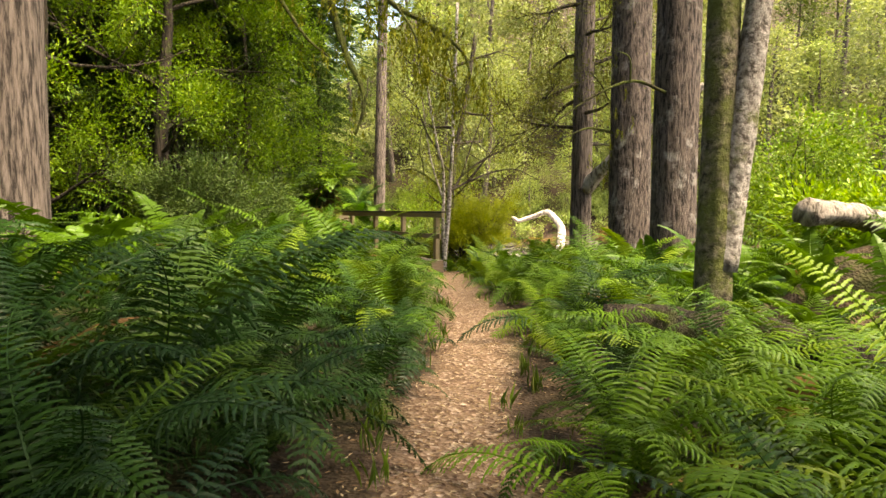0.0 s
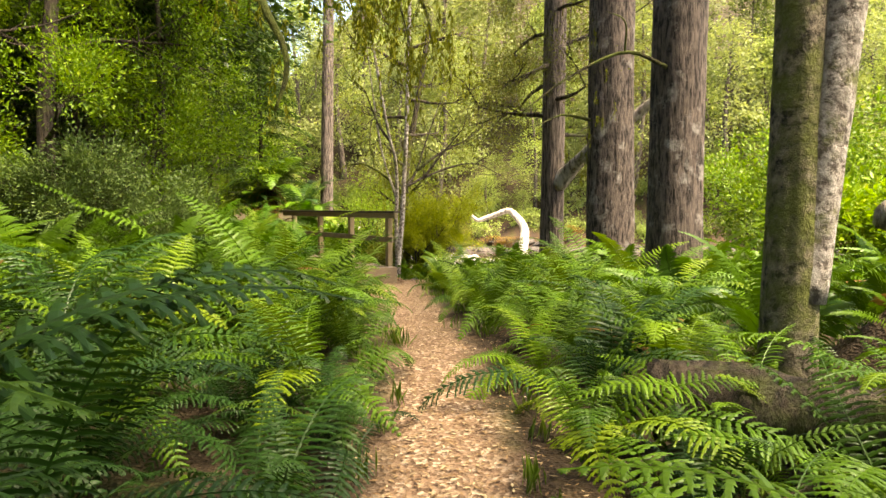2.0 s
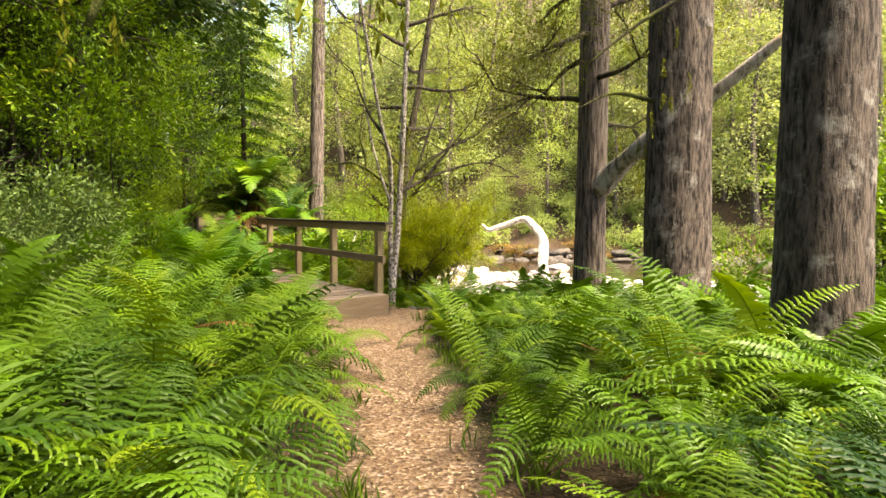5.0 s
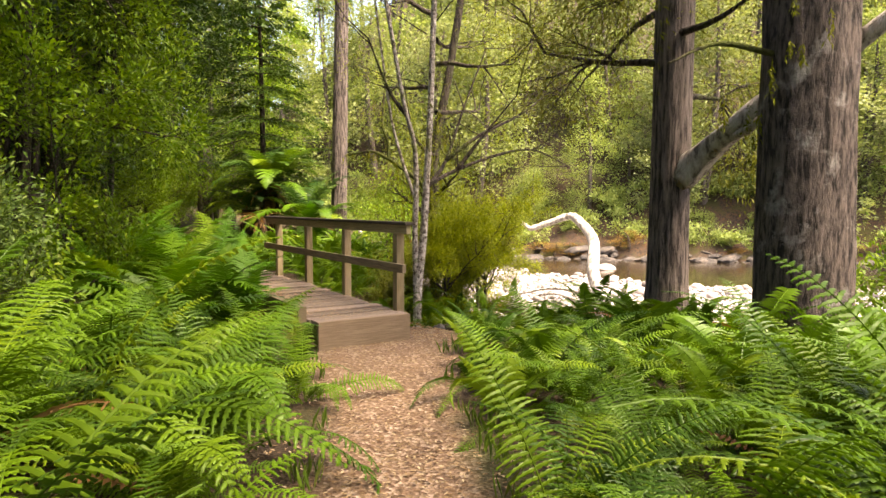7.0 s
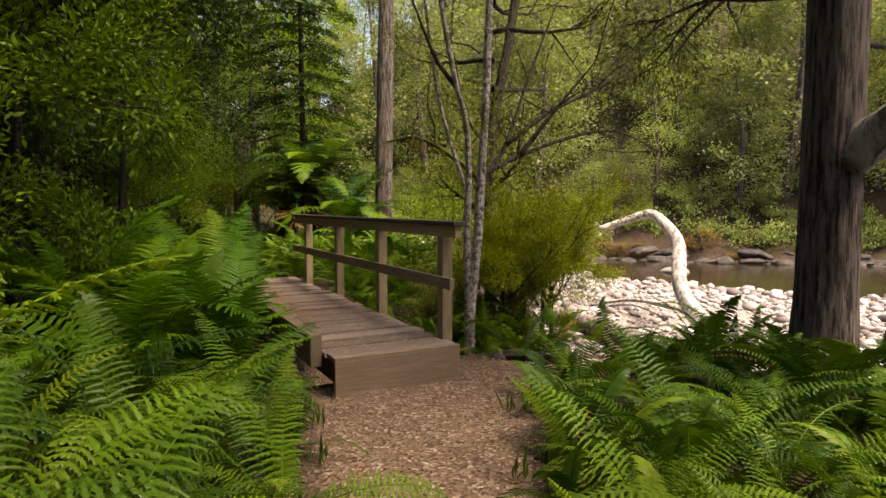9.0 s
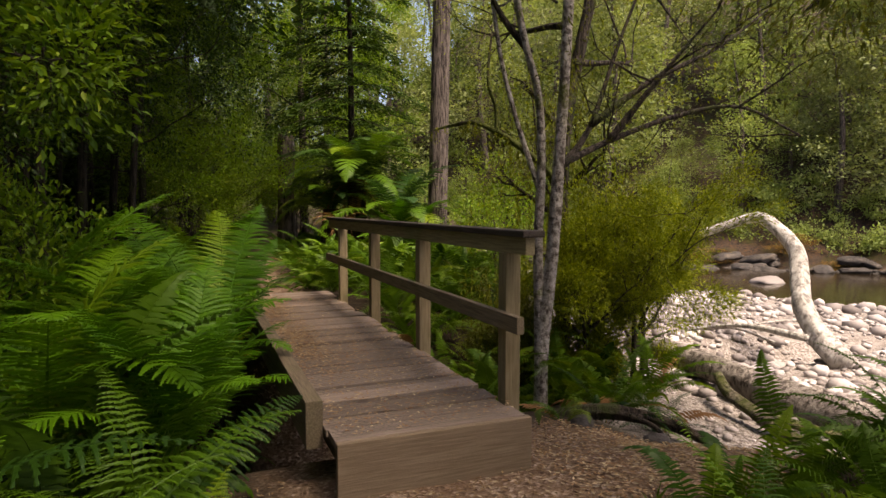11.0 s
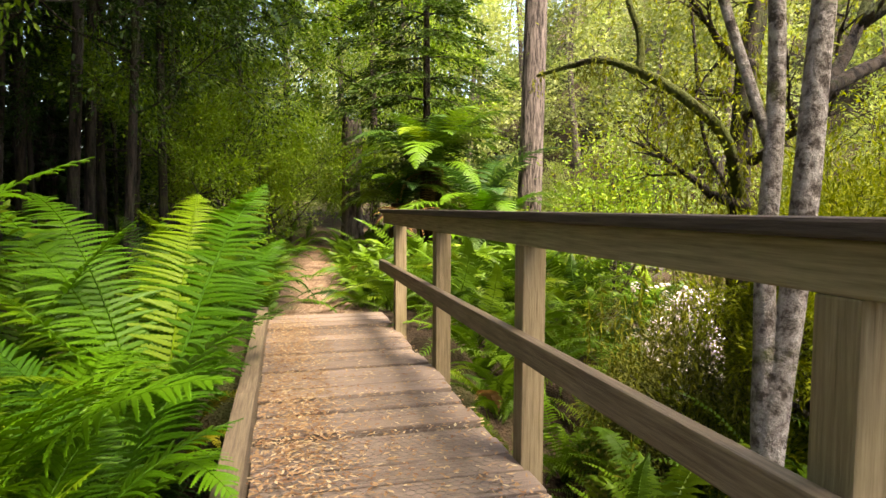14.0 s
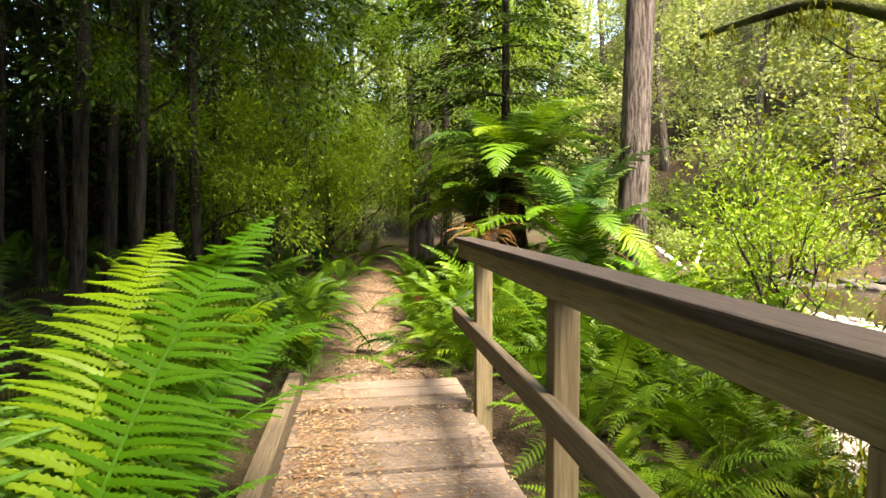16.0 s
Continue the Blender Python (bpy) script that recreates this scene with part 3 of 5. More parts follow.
# trees in a row on the river side of the path
f = big_trunk("tree", 5.14, 2.8, 0.135, 9.0, BARK_MOSSY, "twin-stemmed tree with mossy ringed bark among the ferns", 3.0, (0.35, 0.15), 0.3)
add_branch(f, [(0.05, -0.03, 0.7), (0.13, -0.08, 1.5), (0.19, -0.12, 2.1), (0.27, -0.16, 3.0), (0.42, -0.22, 4.6), (0.7, -0.3, 8.0)], 0.115, 0.08, BARK_PALE, 40, 20, 0.12, "second_stem", "paler smooth second stem")
high_crown(f, 5.6, 8.8, 2.2, LEAF_MID, 0.16, 31, n=11, per=10)
e = big_trunk("tree", 7.89, 5.31, 0.30, 16.0, BARK_BIG, "tall straight dark brown trunk behind the ferns", 5.0, (0.35, 0.2), 0.25, 0.7)
high_crown(e, 8, 15.6, 2.8, LEAF_OLIVE, 0.2, 32, n=12, per=10)
d4 = big_trunk("tree", 9.72, 7.63, 0.37, 18.0, BARK_BIG, "massive rough-barked trunk above the river shore", 8.0, (-0.15, 0.1), 0.12, 0.7)
high_crown(d4, 11, 17.6, 2.4, LEAF_OLIVE, 0.16, 33)
c4 = big_trunk("tree", 10.08, 9.29, 0.215, 15.0, BARK_GREY, "straight stringy-barked tree with a broken side limb", 11.0, (0.25, 0.1), 0.55, 0.75)
add_branch(c4, [(0.05, -0.1, 1.75), (0.05, -0.45, 2.05), (-0.02, -0.95, 2.35), (0.1, -1.6, 2.75), (0.35, -2.6, 3.5)], 0.15, 0.06, LIMBWOOD, 20, 12, 0.35, "broken_limb", "grey weathered broken limb")
add_branch(c4, [(0.05, -0.6, 2.12), (-0.1, -0.95, 2.2), (-0.15, -1.2, 2.35)], 0.06, 0.025, LIMBWOOD, 10, 8, 0.3, "limb_stub")
high_crown(c4, 2.5, 6.0, 1.35, LEAF_OLIVE, 0.07, 37, n=11, per=26, slim=0.25)
high_crown(c4, 6.0, 14, 2.4, LEAF_OLIVE, 0.14, 34, n=12, per=9)
moss_strands(d4, [(-0.3, 0.35, 1.6), (-0.42, 0.2, 2.4), (-0.4, -0.1, 3.2), (-0.3, 0.3, 4.2)], 22, 0.4, 73, spread=0.16, size=0.05)
add_branch(d4, [(-0.3, 0.1, 2.6), (-0.7, 0.4, 2.7), (-1.2, 0.5, 2.5)], 0.03, 0.008, BARK_MOSS, 14, 6, 0.2, "dead_branch")
add_branch(e, [(-0.2, 0.0, 2.75), (-0.6, 0.25, 2.9), (-1.2, 0.5, 2.6), (-1.7, 0.7, 2.2)], 0.025, 0.006, BARK_MOSS, 14, 6, 0.2, "dead_branch")
add_branch(e, [(-0.6, 0.25, 2.9), (-0.8, 0.1, 3.15), (-1.1, 0.1, 3.2)], 0.014, 0.005, BARK_MOSS, 10, 5, 0.2, "twig")
m4 = big_trunk("tree", 11.1, 21.0, 0.222, 17.0, BARK_GREY, "tall slender grey-brown trunk behind the footbridge", 14.0, (0.55, 0.1), 0.3, 0.6)
high_crown(m4, 9, 16, 2.2, LEAF_OLIVE, 0.15, 35)
l4 = big_trunk("tree", 0.45, 7.1, 0.31, 16.0, BARK_GREY, "thick grey trunk rising from the fern bank", 17.0, (0.1, 0.1), 0.2, 0.75)
high_crown(l4, 7, 15.6, 3.0, LEAF_MID, 0.18, 36, n=8, per=6)
limb = [(0.20, 0.00, 5.20), (1.40, -0.30, 5.10), (2.88, -0.83, 3.47), (2.92, -0.88, 3.10), (3.04, -1.00, 2.56), (3.17, -1.11, 2.20), (3.18, -1.13, 1.96), (3.10, -1.10, 1.69)]
add_branch(l4, limb, 0.06, 0.014, BARK_MOSS, 40, 8, 0.35, "drooping_branch", "thin mossy drooping branch")
moss_strands(l4, limb, 22, 0.3, 71)
limb2 = [(0.20, 0.00, 4.90), (1.20, -0.30, 4.60), (2.34, -0.50, 3.40), (2.48, -0.61, 3.10), (2.68, -0.76, 2.74), (2.88, -0.90, 2.53)]
add_branch(l4, limb2, 0.04, 0.01, BARK_MOSS, 30, 7, 0.3, "drooping_branch")
moss_strands(l4, limb2, 14, 0.3, 74)
limb3 = [(0.20, 0.00, 5.40), (1.80, -0.50, 5.20), (3.12, -1.23, 3.39), (3.41, -1.43, 3.01), (3.70, -1.63, 2.81), (3.99, -1.83, 2.52), (4.06, -1.90, 2.17)]
add_branch(l4, limb3, 0.05, 0.01, BARK_MOSS, 40, 8, 0.3, "drooping_branch")
moss_strands(l4, limb3, 90, 0.6, 72, spread=0.25, size=0.06)
for k, twig in enumerate(([(3.22, -1.80, 2.88), (3.38, -1.91, 2.58), (3.41, -1.96, 2.19)], [(3.81, -1.45, 2.87), (3.95, -1.57, 2.57), (4.04, -1.66, 2.09)])):
    add_branch(l4, twig, 0.016, 0.005, BARK_MOSS, 14, 5, 0.2, "twig")
    moss_strands(l4, twig, 34, 0.35, 80 + k)

# pale many-stemmed tree beside the bridge
bt = root("tree", 8.8, 12.6, ground_z(8.8, 12.6) - 0.1, "pale many-stemmed tree with peeling mossy bark beside the bridge", "tree")
bz = -(ground_z(8.8, 12.6) - 0.1)


def stem(pts, r0, r1, bark=BARK_PALE, name="stem", n=34, sides=14):
    return add_branch(bt, [(a - 8.8, b - 12.6, c + bz) for a, b, c in pts], r0, r1, bark, n, sides, 0.16, name)


stem([(8.86, 12.67, -0.55), (8.87, 12.67, 0.4), (8.945, 12.64, 1.2), (8.995, 12.62, 2.13), (9.05, 12.6, 3.24), (9.2, 12.65, 6.5)], 0.068, 0.036)
stem([(8.86, 12.69, 0.2), (8.85, 12.69, 0.8), (8.83, 12.69, 1.32), (8.855, 12.69, 1.9), (8.82, 12.7, 2.57), (8.66, 12.75, 3.24), (8.3, 12.9, 5.5)], 0.05, 0.026)
stem([(8.84, 12.7, 1.75), (8.62, 12.8, 2.5), (8.5, 12.88, 3.2), (8.3, 13.0, 5.0)], 0.026, 0.014)
DARK_LIMBS = [
    [(8.98, 12.63, 1.9), (9.5, 12.9, 2.35), (9.9, 13.0, 3.2), (10.4, 13.1, 4.2)],
    [(8.99, 12.62, 1.95), (9.6, 12.75, 2.2), (10.3, 12.7, 2.45), (10.9, 12.5, 2.55), (11.6, 12.4, 2.3)],
    [(9.5, 12.9, 2.35), (10.0, 12.7, 2.75), (10.7, 12.6, 3.1), (11.5, 12.7, 3.6)],
    [(9.6, 12.75, 2.2), (9.9, 12.5, 2.7), (10.3, 12.2, 3.3)],
    [(8.76, 12.72, 2.9), (8.5, 12.85, 3.3), (8.2, 12.9, 4.0)],
]
for pts in DARK_LIMBS:
    stem(pts, 0.034, 0.01, BARK_DARK, "limb", 18, 7)
rng = np.random.default_rng(5)
starts = [(Vector(p) - Vector((8.8, 12.6, -bz)), (rng.normal(), rng.normal(), 0.5)) for pts in DARK_LIMBS for p in pts[1:]]
starts += [((x - 8.8, y - 12.6, z + bz), (rng.normal(), rng.normal(), 0.4)) for x, y, z in ((9.1, 12.85, 3.4), (9.15, 12.9, 4.2), (9.2, 12.95, 5.2), (8.4, 13.2, 4.0), (8.35, 13.3, 4.9), (9.3, 12.85, 4.4), (9.4, 12.9, 5.6), (8.8, 13.2, 4.6))]
V, F, tips = limb_set(rng, starts, 0.95, 0.012, 1, 0.8, 0.1, 5, 4)
child("branchwork", mesh_from("branchwork", V, F, BARK_DARK), bt)["kind"] = "stuff"
c, d = around_tips(rng, tips, 9, 0.16)
child("crown", leaf_mesh("crown", c, d, 0.05, LEAF_OLIVE, rng, slim=0.25, droop=0.4), bt)


# ---------------- shrubs ----------------
def shrub(x, y, h, r, leaf, size, label, seed, stems=9, per=30, spread=0.14, slim=0.3, low=0.1, droop=0.1, base_z=None, group="", levels=2, category="shrub", foot=0.0):
    """A bush of many stems from one foot."""
    rng = np.random.default_rng(seed)
    z = (ground_z(x, y) if base_z is None else base_z) - 0.05
    t = root("shrub", x, y, z, label, category, group)
    starts = []
    for i in range(stems):
        w = i * 2.4 + rng.uniform(-0.4, 0.4)
        f = low + (1 - low) * i / stems * 0.6
        starts.append(((rng.normal(0, 0.06), rng.normal(0, 0.06), foot + (h - foot) * f * 0.6), (math.cos(w) * r, math.sin(w) * r, (h - foot) * rng.uniform(0.1, 0.8))))
    V, F = [], []
    tube(V, F, smooth_line([(0, 0, -0.1), (0.03, 0.02, h * 0.25), (0, 0.05, h * 0.55)], 8), [0.035, 0.032, 0.03, 0.028, 0.025, 0.02, 0.016, 0.01], 7, 0.2)
    V2, F2, tips = limb_set(rng, starts, ((h - foot) ** 2 * 0.25 + r * r) ** 0.5 * 0.75, 0.018, levels, 0.75, 0.1, 5, 4)
    n = len(V)
    V += V2
    F += [tuple(i + n for i in q) for q in F2]
    child("branchwork", mesh_from("branchwork", V, F, BARK_DARK), t)["kind"] = "stuff"
    c, d = around_tips(rng, tips, per, spread)
    child("foliage", leaf_mesh("foliage", c, d, size, leaf, rng, slim=slim, droop=droop), t)
    return t


shrub(10.45, 13.4, 2.7, 0.62, LEAF_TEA, 0.042, "dense yellow-green fine-leaved tea-tree bush", 11, 12, 46, 0.05, 0.26, base_z=-0.35, foot=0.4)
shrub(10.95, 13.85, 2.0, 0.5, LEAF_TEA, 0.042, "dense yellow-green fine-leaved tea-tree bush", 16, 10, 46, 0.05, 0.26, base_z=-0.35, foot=0.35)
shrub(9.75, 13.3, 1.9, 0.5, LEAF_TEA, 0.042, "dense yellow-green fine-leaved tea-tree bush", 12, 9, 44, 0.05, 0.26, base_z=-0.35, foot=0.6)
shrub(12.33, 6.39, 2.9, 0.75, LEAF_MID, 0.07, "bright green leafy shrub behind the big trunk", 13, 9, 20, 0.14, 0.45)
shrub(11.74, 5.58, 3.0, 0.8, LEAF_MID, 0.07, "leafy green shrub between the trunks", 14, 9, 20, 0.14, 0.45)
shrub(10.6, 17.0, 2.3, 0.5, LEAF_BRIGHT, 0.052, "open bright green riverside sapling", 17, 7, 6, 0.17, 0.45)
shrub(12.0, 19.0, 2.8, 0.7, LEAF_BRIGHT, 0.058, "open bright green riverside sapling", 18, 8, 7, 0.16, 0.45)
shrub(11.0, 15.0, 2.0, 0.5, LEAF_TEA, 0.042, "mossy yellow-green riverside bush", 19, 9, 34, 0.06, 0.25, base_z=-0.3)
shrub(2.6, 9.6, 1.9, 0.55, LEAF_GREY, 0.05, "pale grey-green bush above the ferns", 21, 11, 32, 0.09, 0.4)
shrub(10.26, 4.03, 1.7, 0.7, LEAF_BRIGHT, 0.10, "bright blue-green leafy bush by the log", 23, 9, 14, 0.16, 0.4, foot=0.5)

for k, (x, y, h) in enumerate(((3.3, 10.6, 1.6), (-0.6, 8.2, 1.5))):
    shrub(x, y, h, 0.6, LEAF_GREY, 0.052, "pale grey-green bush above the ferns", 60 + k, 10, 28, 0.09, 0.4)

for k, (x, y, h, r) in enumerate(((6.55, 23.2, 3.2, 0.7), (5.9, 21.5, 3.8, 0.75), (9.1, 27.2, 3.0, 0.9), (7.0, 26.0, 3.4, 0.8))):
    shrub(x, y, h, r, LEAF_BRIGHT, 0.055, "bright yellow-green leafy sapling lining the path", 80 + k, 12, 20, 0.12, 0.4, low=0.2)

mb = shrub(9.4, 14.15, 1.9, 0.45, LEAF_OLIVE, 0.038, "dark mossy bush overhanging the creek bank", 91, 10, 36, 0.06, 0.3, droop=0.8)
moss_strands(mb, [(-0.4, -0.3, 1.7), (0.0, -0.1, 1.8), (0.3, 0.3, 1.6)], 70, 1.0, 92, spread=0.35, size=0.05)
shrub(10.0, 13.6, 1.2, 0.4, LEAF_TEA, 0.05, "low fine-leaved bush above the creek", 93, 9, 22, 0.08, 0.3)

# mossy leaning tree with the long crooked branch over the creek
mt = root("tree", 10.35, 14.55, -0.45, "leaning dark tree with a crooked moss-covered branch", "tree")
add_branch(mt, [(0, 0, -0.2), (0.0, 0.1, 1.5), (0.05, 0.15, 3.0), (0.35, 0.1, 4.6), (0.8, 0.1, 7.0)], 0.1, 0.06, BARK_DARK, 40, 14, 0.2, "trunk")
crook = [(0.0, 0.1, 2.0), (-0.3, -0.1, 2.42), (-0.73, -0.16, 2.73), (-0.95, 0.05, 2.93), (-1.12, 0.28, 3.06), (-1.3, 0.5, 3.05), (-1.5, 0.68, 3.0)]
add_branch(mt, crook, 0.045, 0.014, BARK_MOSS, 36, 9, 0.4, "crooked_branch", "crooked branch wrapped in green moss")
add_branch(mt, [(-0.95, 0.05, 2.93), (-0.93, 0.1, 3.2), (-1.02, 0.15, 3.55), (-0.95, 0.2, 4.1)], 0.032, 0.012, BARK_MOSS, 16, 7, 0.3, "branch")
add_branch(mt, [(0.0, 0.1, 1.9), (-0.2, 0.3, 2.5), (-0.3, 0.35, 3.4), (-0.45, 0.4, 4.4)], 0.022, 0.008, BARK_DARK, 16, 6, 0.3, "branch")
moss_strands(mt, crook, 26, 0.22, 75, spread=0.06, size=0.035)
moss_strands(mt, [(0.05, 0.1, 1.0), (-0.25, 0.0, 1.6), (-0.2, 0.1, 2.6), (0.0, 0.2, 3.6)], 130, 0.8, 76, spread=0.35, size=0.06)
high_crown(mt, 1.4, 3.2, 0.8, LEAF_TEA, 0.045, 42, per=16, n=5)
high_crown(mt, 3.6, 6.6, 1.5, LEAF_TEA, 0.055, 41, per=11, n=7)

# ---------------- dense broadleaf wood on the inland side ----------------
WOOD = "broadleaf trees of the dark wood"
GLOSS = "dense glossy-leaved understorey tree in the dark wood"
for i, (x, y, h, r, lf, sz, fr, rc) in enumerate((
        (2.45, 11.5, 6.5, 0.13, LEAF_MID, 0.085, 0.14, 1.9), (4.15, 12.9, 6.0, 0.10, LEAF_MID, 0.095, 0.16, 1.5),
        (0.6, 11.4, 6.5, 0.12, LEAF_MID, 0.08, 0.16, 1.9), (-1.6, 9.6, 6.5, 0.13, LEAF_MID, 0.085, 0.14, 1.9),
        (-2.6, 6.2, 6.0, 0.13, LEAF_MID, 0.085, 0.14, 1.8), (4.6, 15.6, 7.0, 0.06, LEAF_GLOSSY, 0.075, 0.3, 1.7),
        (3.0, 14.5, 7.0, 0.08, LEAF_GLOSSY, 0.08, 0.2, 2.0), (5.3, 19.4, 7.0, 0.06, LEAF_BRIGHT, 0.075, 0.12, 1.0),
        (5.2, 17.6, 7.5, 0.05, LEAF_GLOSSY, 0.07, 0.25, 1.6), (6.0, 23.4, 8.0, 0.06, LEAF_BRIGHT, 0.08, 0.2, 1.2),
        (4.3, 20.4, 8.0, 0.07, LEAF_GLOSSY, 0.075, 0.2, 1.9), (4.6, 25.5, 8.0, 0.1, LEAF_BRIGHT, 0.08, 0.12, 1.5))):
    crown_tree("tree", x, y, h, r, lf, sz * 0.72, GLOSS, 100 + i, fr, rc, 13, 36, 0.105, group=WOOD)
# bare dim trunks further in
rnd = random.Random(9)
for i in range(26):
    x, y = rnd.uniform(-9, 5.2), rnd.uniform(13.5, 34)
    if x > 4.4 and y < 19:
        continue
    r = rnd.uniform(0.022, 0.06)
    t = root("tree", x, y, ground_z(x, y) - 0.1, "slim dark trunk inside the shady wood", "tree", "slim trunks inside the wood")
    add_branch(t, [(0, 0, -0.1), (rnd.uniform(-0.2, 0.2), rnd.uniform(-0.2, 0.2), 3), (rnd.uniform(-0.6, 0.6), rnd.uniform(-0.6, 0.6), 9)], r, r * 0.5, BARK_DARK, 14, 9, 0.2, "trunk")
    if i % 2:
        add_branch(t, [(0, 0, 2.0), (rnd.uniform(-0.8, 0.8), -0.6, 2.6), (rnd.uniform(-1.6, 1.6), -1.2, 2.5)], 0.03, 0.008, BARK_DARK, 10, 5, 0.2, "limb")
    if i % 2 == 0:
        high_crown(t, 4.0, 9.0, 2.2, LEAF_GLOSSY, 0.16, 300 + i, per=7, n=9)


# ---------------- forest on the far hillside and round about ----------------
def hill_tree(seed, h, r, leaf, per, size, clumps=60):
    rng = np.random.default_rng(seed)
    t = root("forest_tree", 0, 0, 0, "tall leafy forest tree on the far hillside", "tree", "forest trees on the hillside")
    V, F = [], []
    tube(V, F, smooth_line([(0, 0, -0.6), (rng.normal(0, 0.15), rng.normal(0, 0.15), h * 0.5), (rng.normal(0, 0.3), rng.normal(0, 0.3), h * 0.97)], 12), list(np.linspace(0.2, 0.04, 12)), 8, 0.1, seed)
    child("trunk", mesh_from("trunk", V, F, BARK_GREY), t)
    c, d = [], []
    for k in range(clumps):
        f = rng.uniform(0.06, 1.0)
        rad = r * (math.sin(math.pi * min(1, 0.12 + 0.86 * f)) ** 0.7) * rng.uniform(0.35, 1.0)
        w = rng.uniform(0, 2 * math.pi)
        p = np.array((math.cos(w) * rad, math.sin(w) * rad, h * f))
        q = rng.normal(0, 1, (per, 3)) * (r * 0.17, r * 0.17, r * 0.11)
        c.append(p + q)
        d.append(q + (math.cos(w), math.sin(w), 0.3))
    child("crown", leaf_mesh("crown", np.concatenate(c), np.concatenate(d), size, leaf, rng, slim=0.7, droop=0.25, plain=True), t)
    return t


kinds = [hill_tree(1, 11, 2.6, LEAF_HILL_HAZY, 110, 0.16), hill_tree(2, 14, 2.7, LEAF_HILL_GREY_HAZY, 70, 0.2), hill_tree(3, 8, 2.4, LEAF_HILL_HAZY, 110, 0.15), hill_tree(4, 13, 2.3, LEAF_HILL_GREY_HAZY, 70, 0.2), hill_tree(5, 5, 2.2, LEAF_HILL_HAZY, 75, 0.14)]
kinds += [hill_tree(8, 12, 2.5, LEAF_HILL_DARK, 70, 0.2), hill_tree(10, 11, 2.5, LEAF_HILL_HAZY, 60, 0.22), hill_tree(11, 9, 2.5, LEAF_HILL_GREY_HAZY, 110, 0.15)]
bracken = hill_tree(9, 2.5, 1.8, BRACKEN, 30, 0.13, 40)
tagged(bracken, "low rusty bracken growth on the far river bank", "bracken", "low growth on the far bank")
bracken.matrix_basis = pose(29.5, 26.5, ground_z(29.5, 26.5)) @ Matrix.Diagonal((0.5, 0.5, 0.3, 1))
rnd = random.Random(21)
spots = []
for row, u in enumerate((41.0, 42.6, 44.6, 47.5, 51, 55, 60)):
    step = 2.9 + row * 0.45
    v = -26.0 - row * 1.5
    while v < 46 + row * 4:
        spots.append((u + rnd.uniform(-1, 1), v + rnd.uniform(-1.2, 1.2), row))
        v += step
first = True
placed = set()
for u, v, row in spots:
    x, y = (u - v) / math.sqrt(2), (u + v) / math.sqrt(2)
    k = 4 if row == 0 else rnd.choice((2, 4, 7, 0, 7) if row < 3 else (6, 1, 6, 3, 1, 5, 5))
    s = rnd.uniform(0.3, 0.7) if row == 0 else rnd.uniform(0.75, 1.25)
    m = pose(x, y, ground_z(x, y), rnd.uniform(-4, 4), rnd.uniform(-4, 4), rnd.uniform(0, 360)) @ Matrix.Diagonal((s, s, s * rnd.uniform(0.9, 1.15), 1))
    if k not in placed:
        kinds[k].matrix_basis = m
        placed.add(k)
    else:
        copy_thing(kinds[k], m)
for i in range(46):
    u, v = rnd.uniform(38.6, 40.4), rnd.uniform(-22, 30)
    x, y = (u - v) / math.sqrt(2), (u + v) / math.sqrt(2)
    s = rnd.uniform(0.3, 0.6)
    if x > shore_x(y) + 1:
        copy_thing(bracken, pose(x, y, ground_z(x, y) - 0.1, rnd.uniform(-12, 12), rnd.uniform(-12, 12), rnd.uniform(0, 360)) @ Matrix.Diagonal((s * 1.5, s * 1.5, s * 0.6, 1)))
scrub_c, scrub_d = [], []
rs = np.random.default_rng(64)
for i in range(210):
    u, v = rs.uniform(39.6, 43.4), rs.uniform(-24, 40)
    x, y = (u - v) / math.sqrt(2), (u + v) / math.sqrt(2)
    r = rs.uniform(0.35, 0.9)
    for k in range(7):
        q = rs.normal(0, 1, (55, 3)) * (r * 0.3, r * 0.3, r * 0.22)
        o = np.array((rs.normal(0, r * 0.5), rs.normal(0, r * 0.5), r * rs.uniform(0.1, 1.3)))
        scrub_c.append(np.array((x, y, ground_z(x, y))) + o + q)
        scrub_d.append(q + o * 0.3)
tagged(new("hillside_scrub", leaf_mesh("hillside_scrub", np.concatenate(scrub_c), np.concatenate(scrub_d), 0.13, LEAF_HILL_HAZY, rs, slim=0.6, plain=True)), "tangled green scrub covering the far bank", "scrub", kind="stuff")
# woods behind and inland, which close the place, and trees added to shade it
wood_kind = hill_tree(6, 11, 2.8, LEAF_GLOSSY, 44, 0.26)
tagged(wood_kind, "leafy dark forest tree of the inland wood", group="forest trees of the inland wood")
low_kind = hill_tree(7, 5, 2.4, LEAF_GLOSSY, 44, 0.2)
tagged(low_kind, "leafy dark young tree of the inland wood", group="forest trees of the inland wood")
# slim tree added as a shade caster, its crown mostly above the view
shade_canopy_kind = root("forest_tree", -3.5, 13.6, ground_z(-3.5, 13.6), "tall tree added to cast shade, with a high dense dark crown", "tree", "forest trees of the inland wood")
rc = np.random.default_rng(88)
V, F = [], []
tube(V, F, smooth_line([(0, 0, -0.4), (0.2, 0.1, 4), (0.1, 0.3, 9.5)], 12), list(np.linspace(0.075, 0.03, 12)), 9, 0.15, 4)
child("trunk", mesh_from("trunk", V, F, BARK_DARK), shade_canopy_kind)
cc = rc.normal(0, 1, (4600, 3)) * (1.7, 1.7, 1.1) + (0.1, 0.3, 7.2)
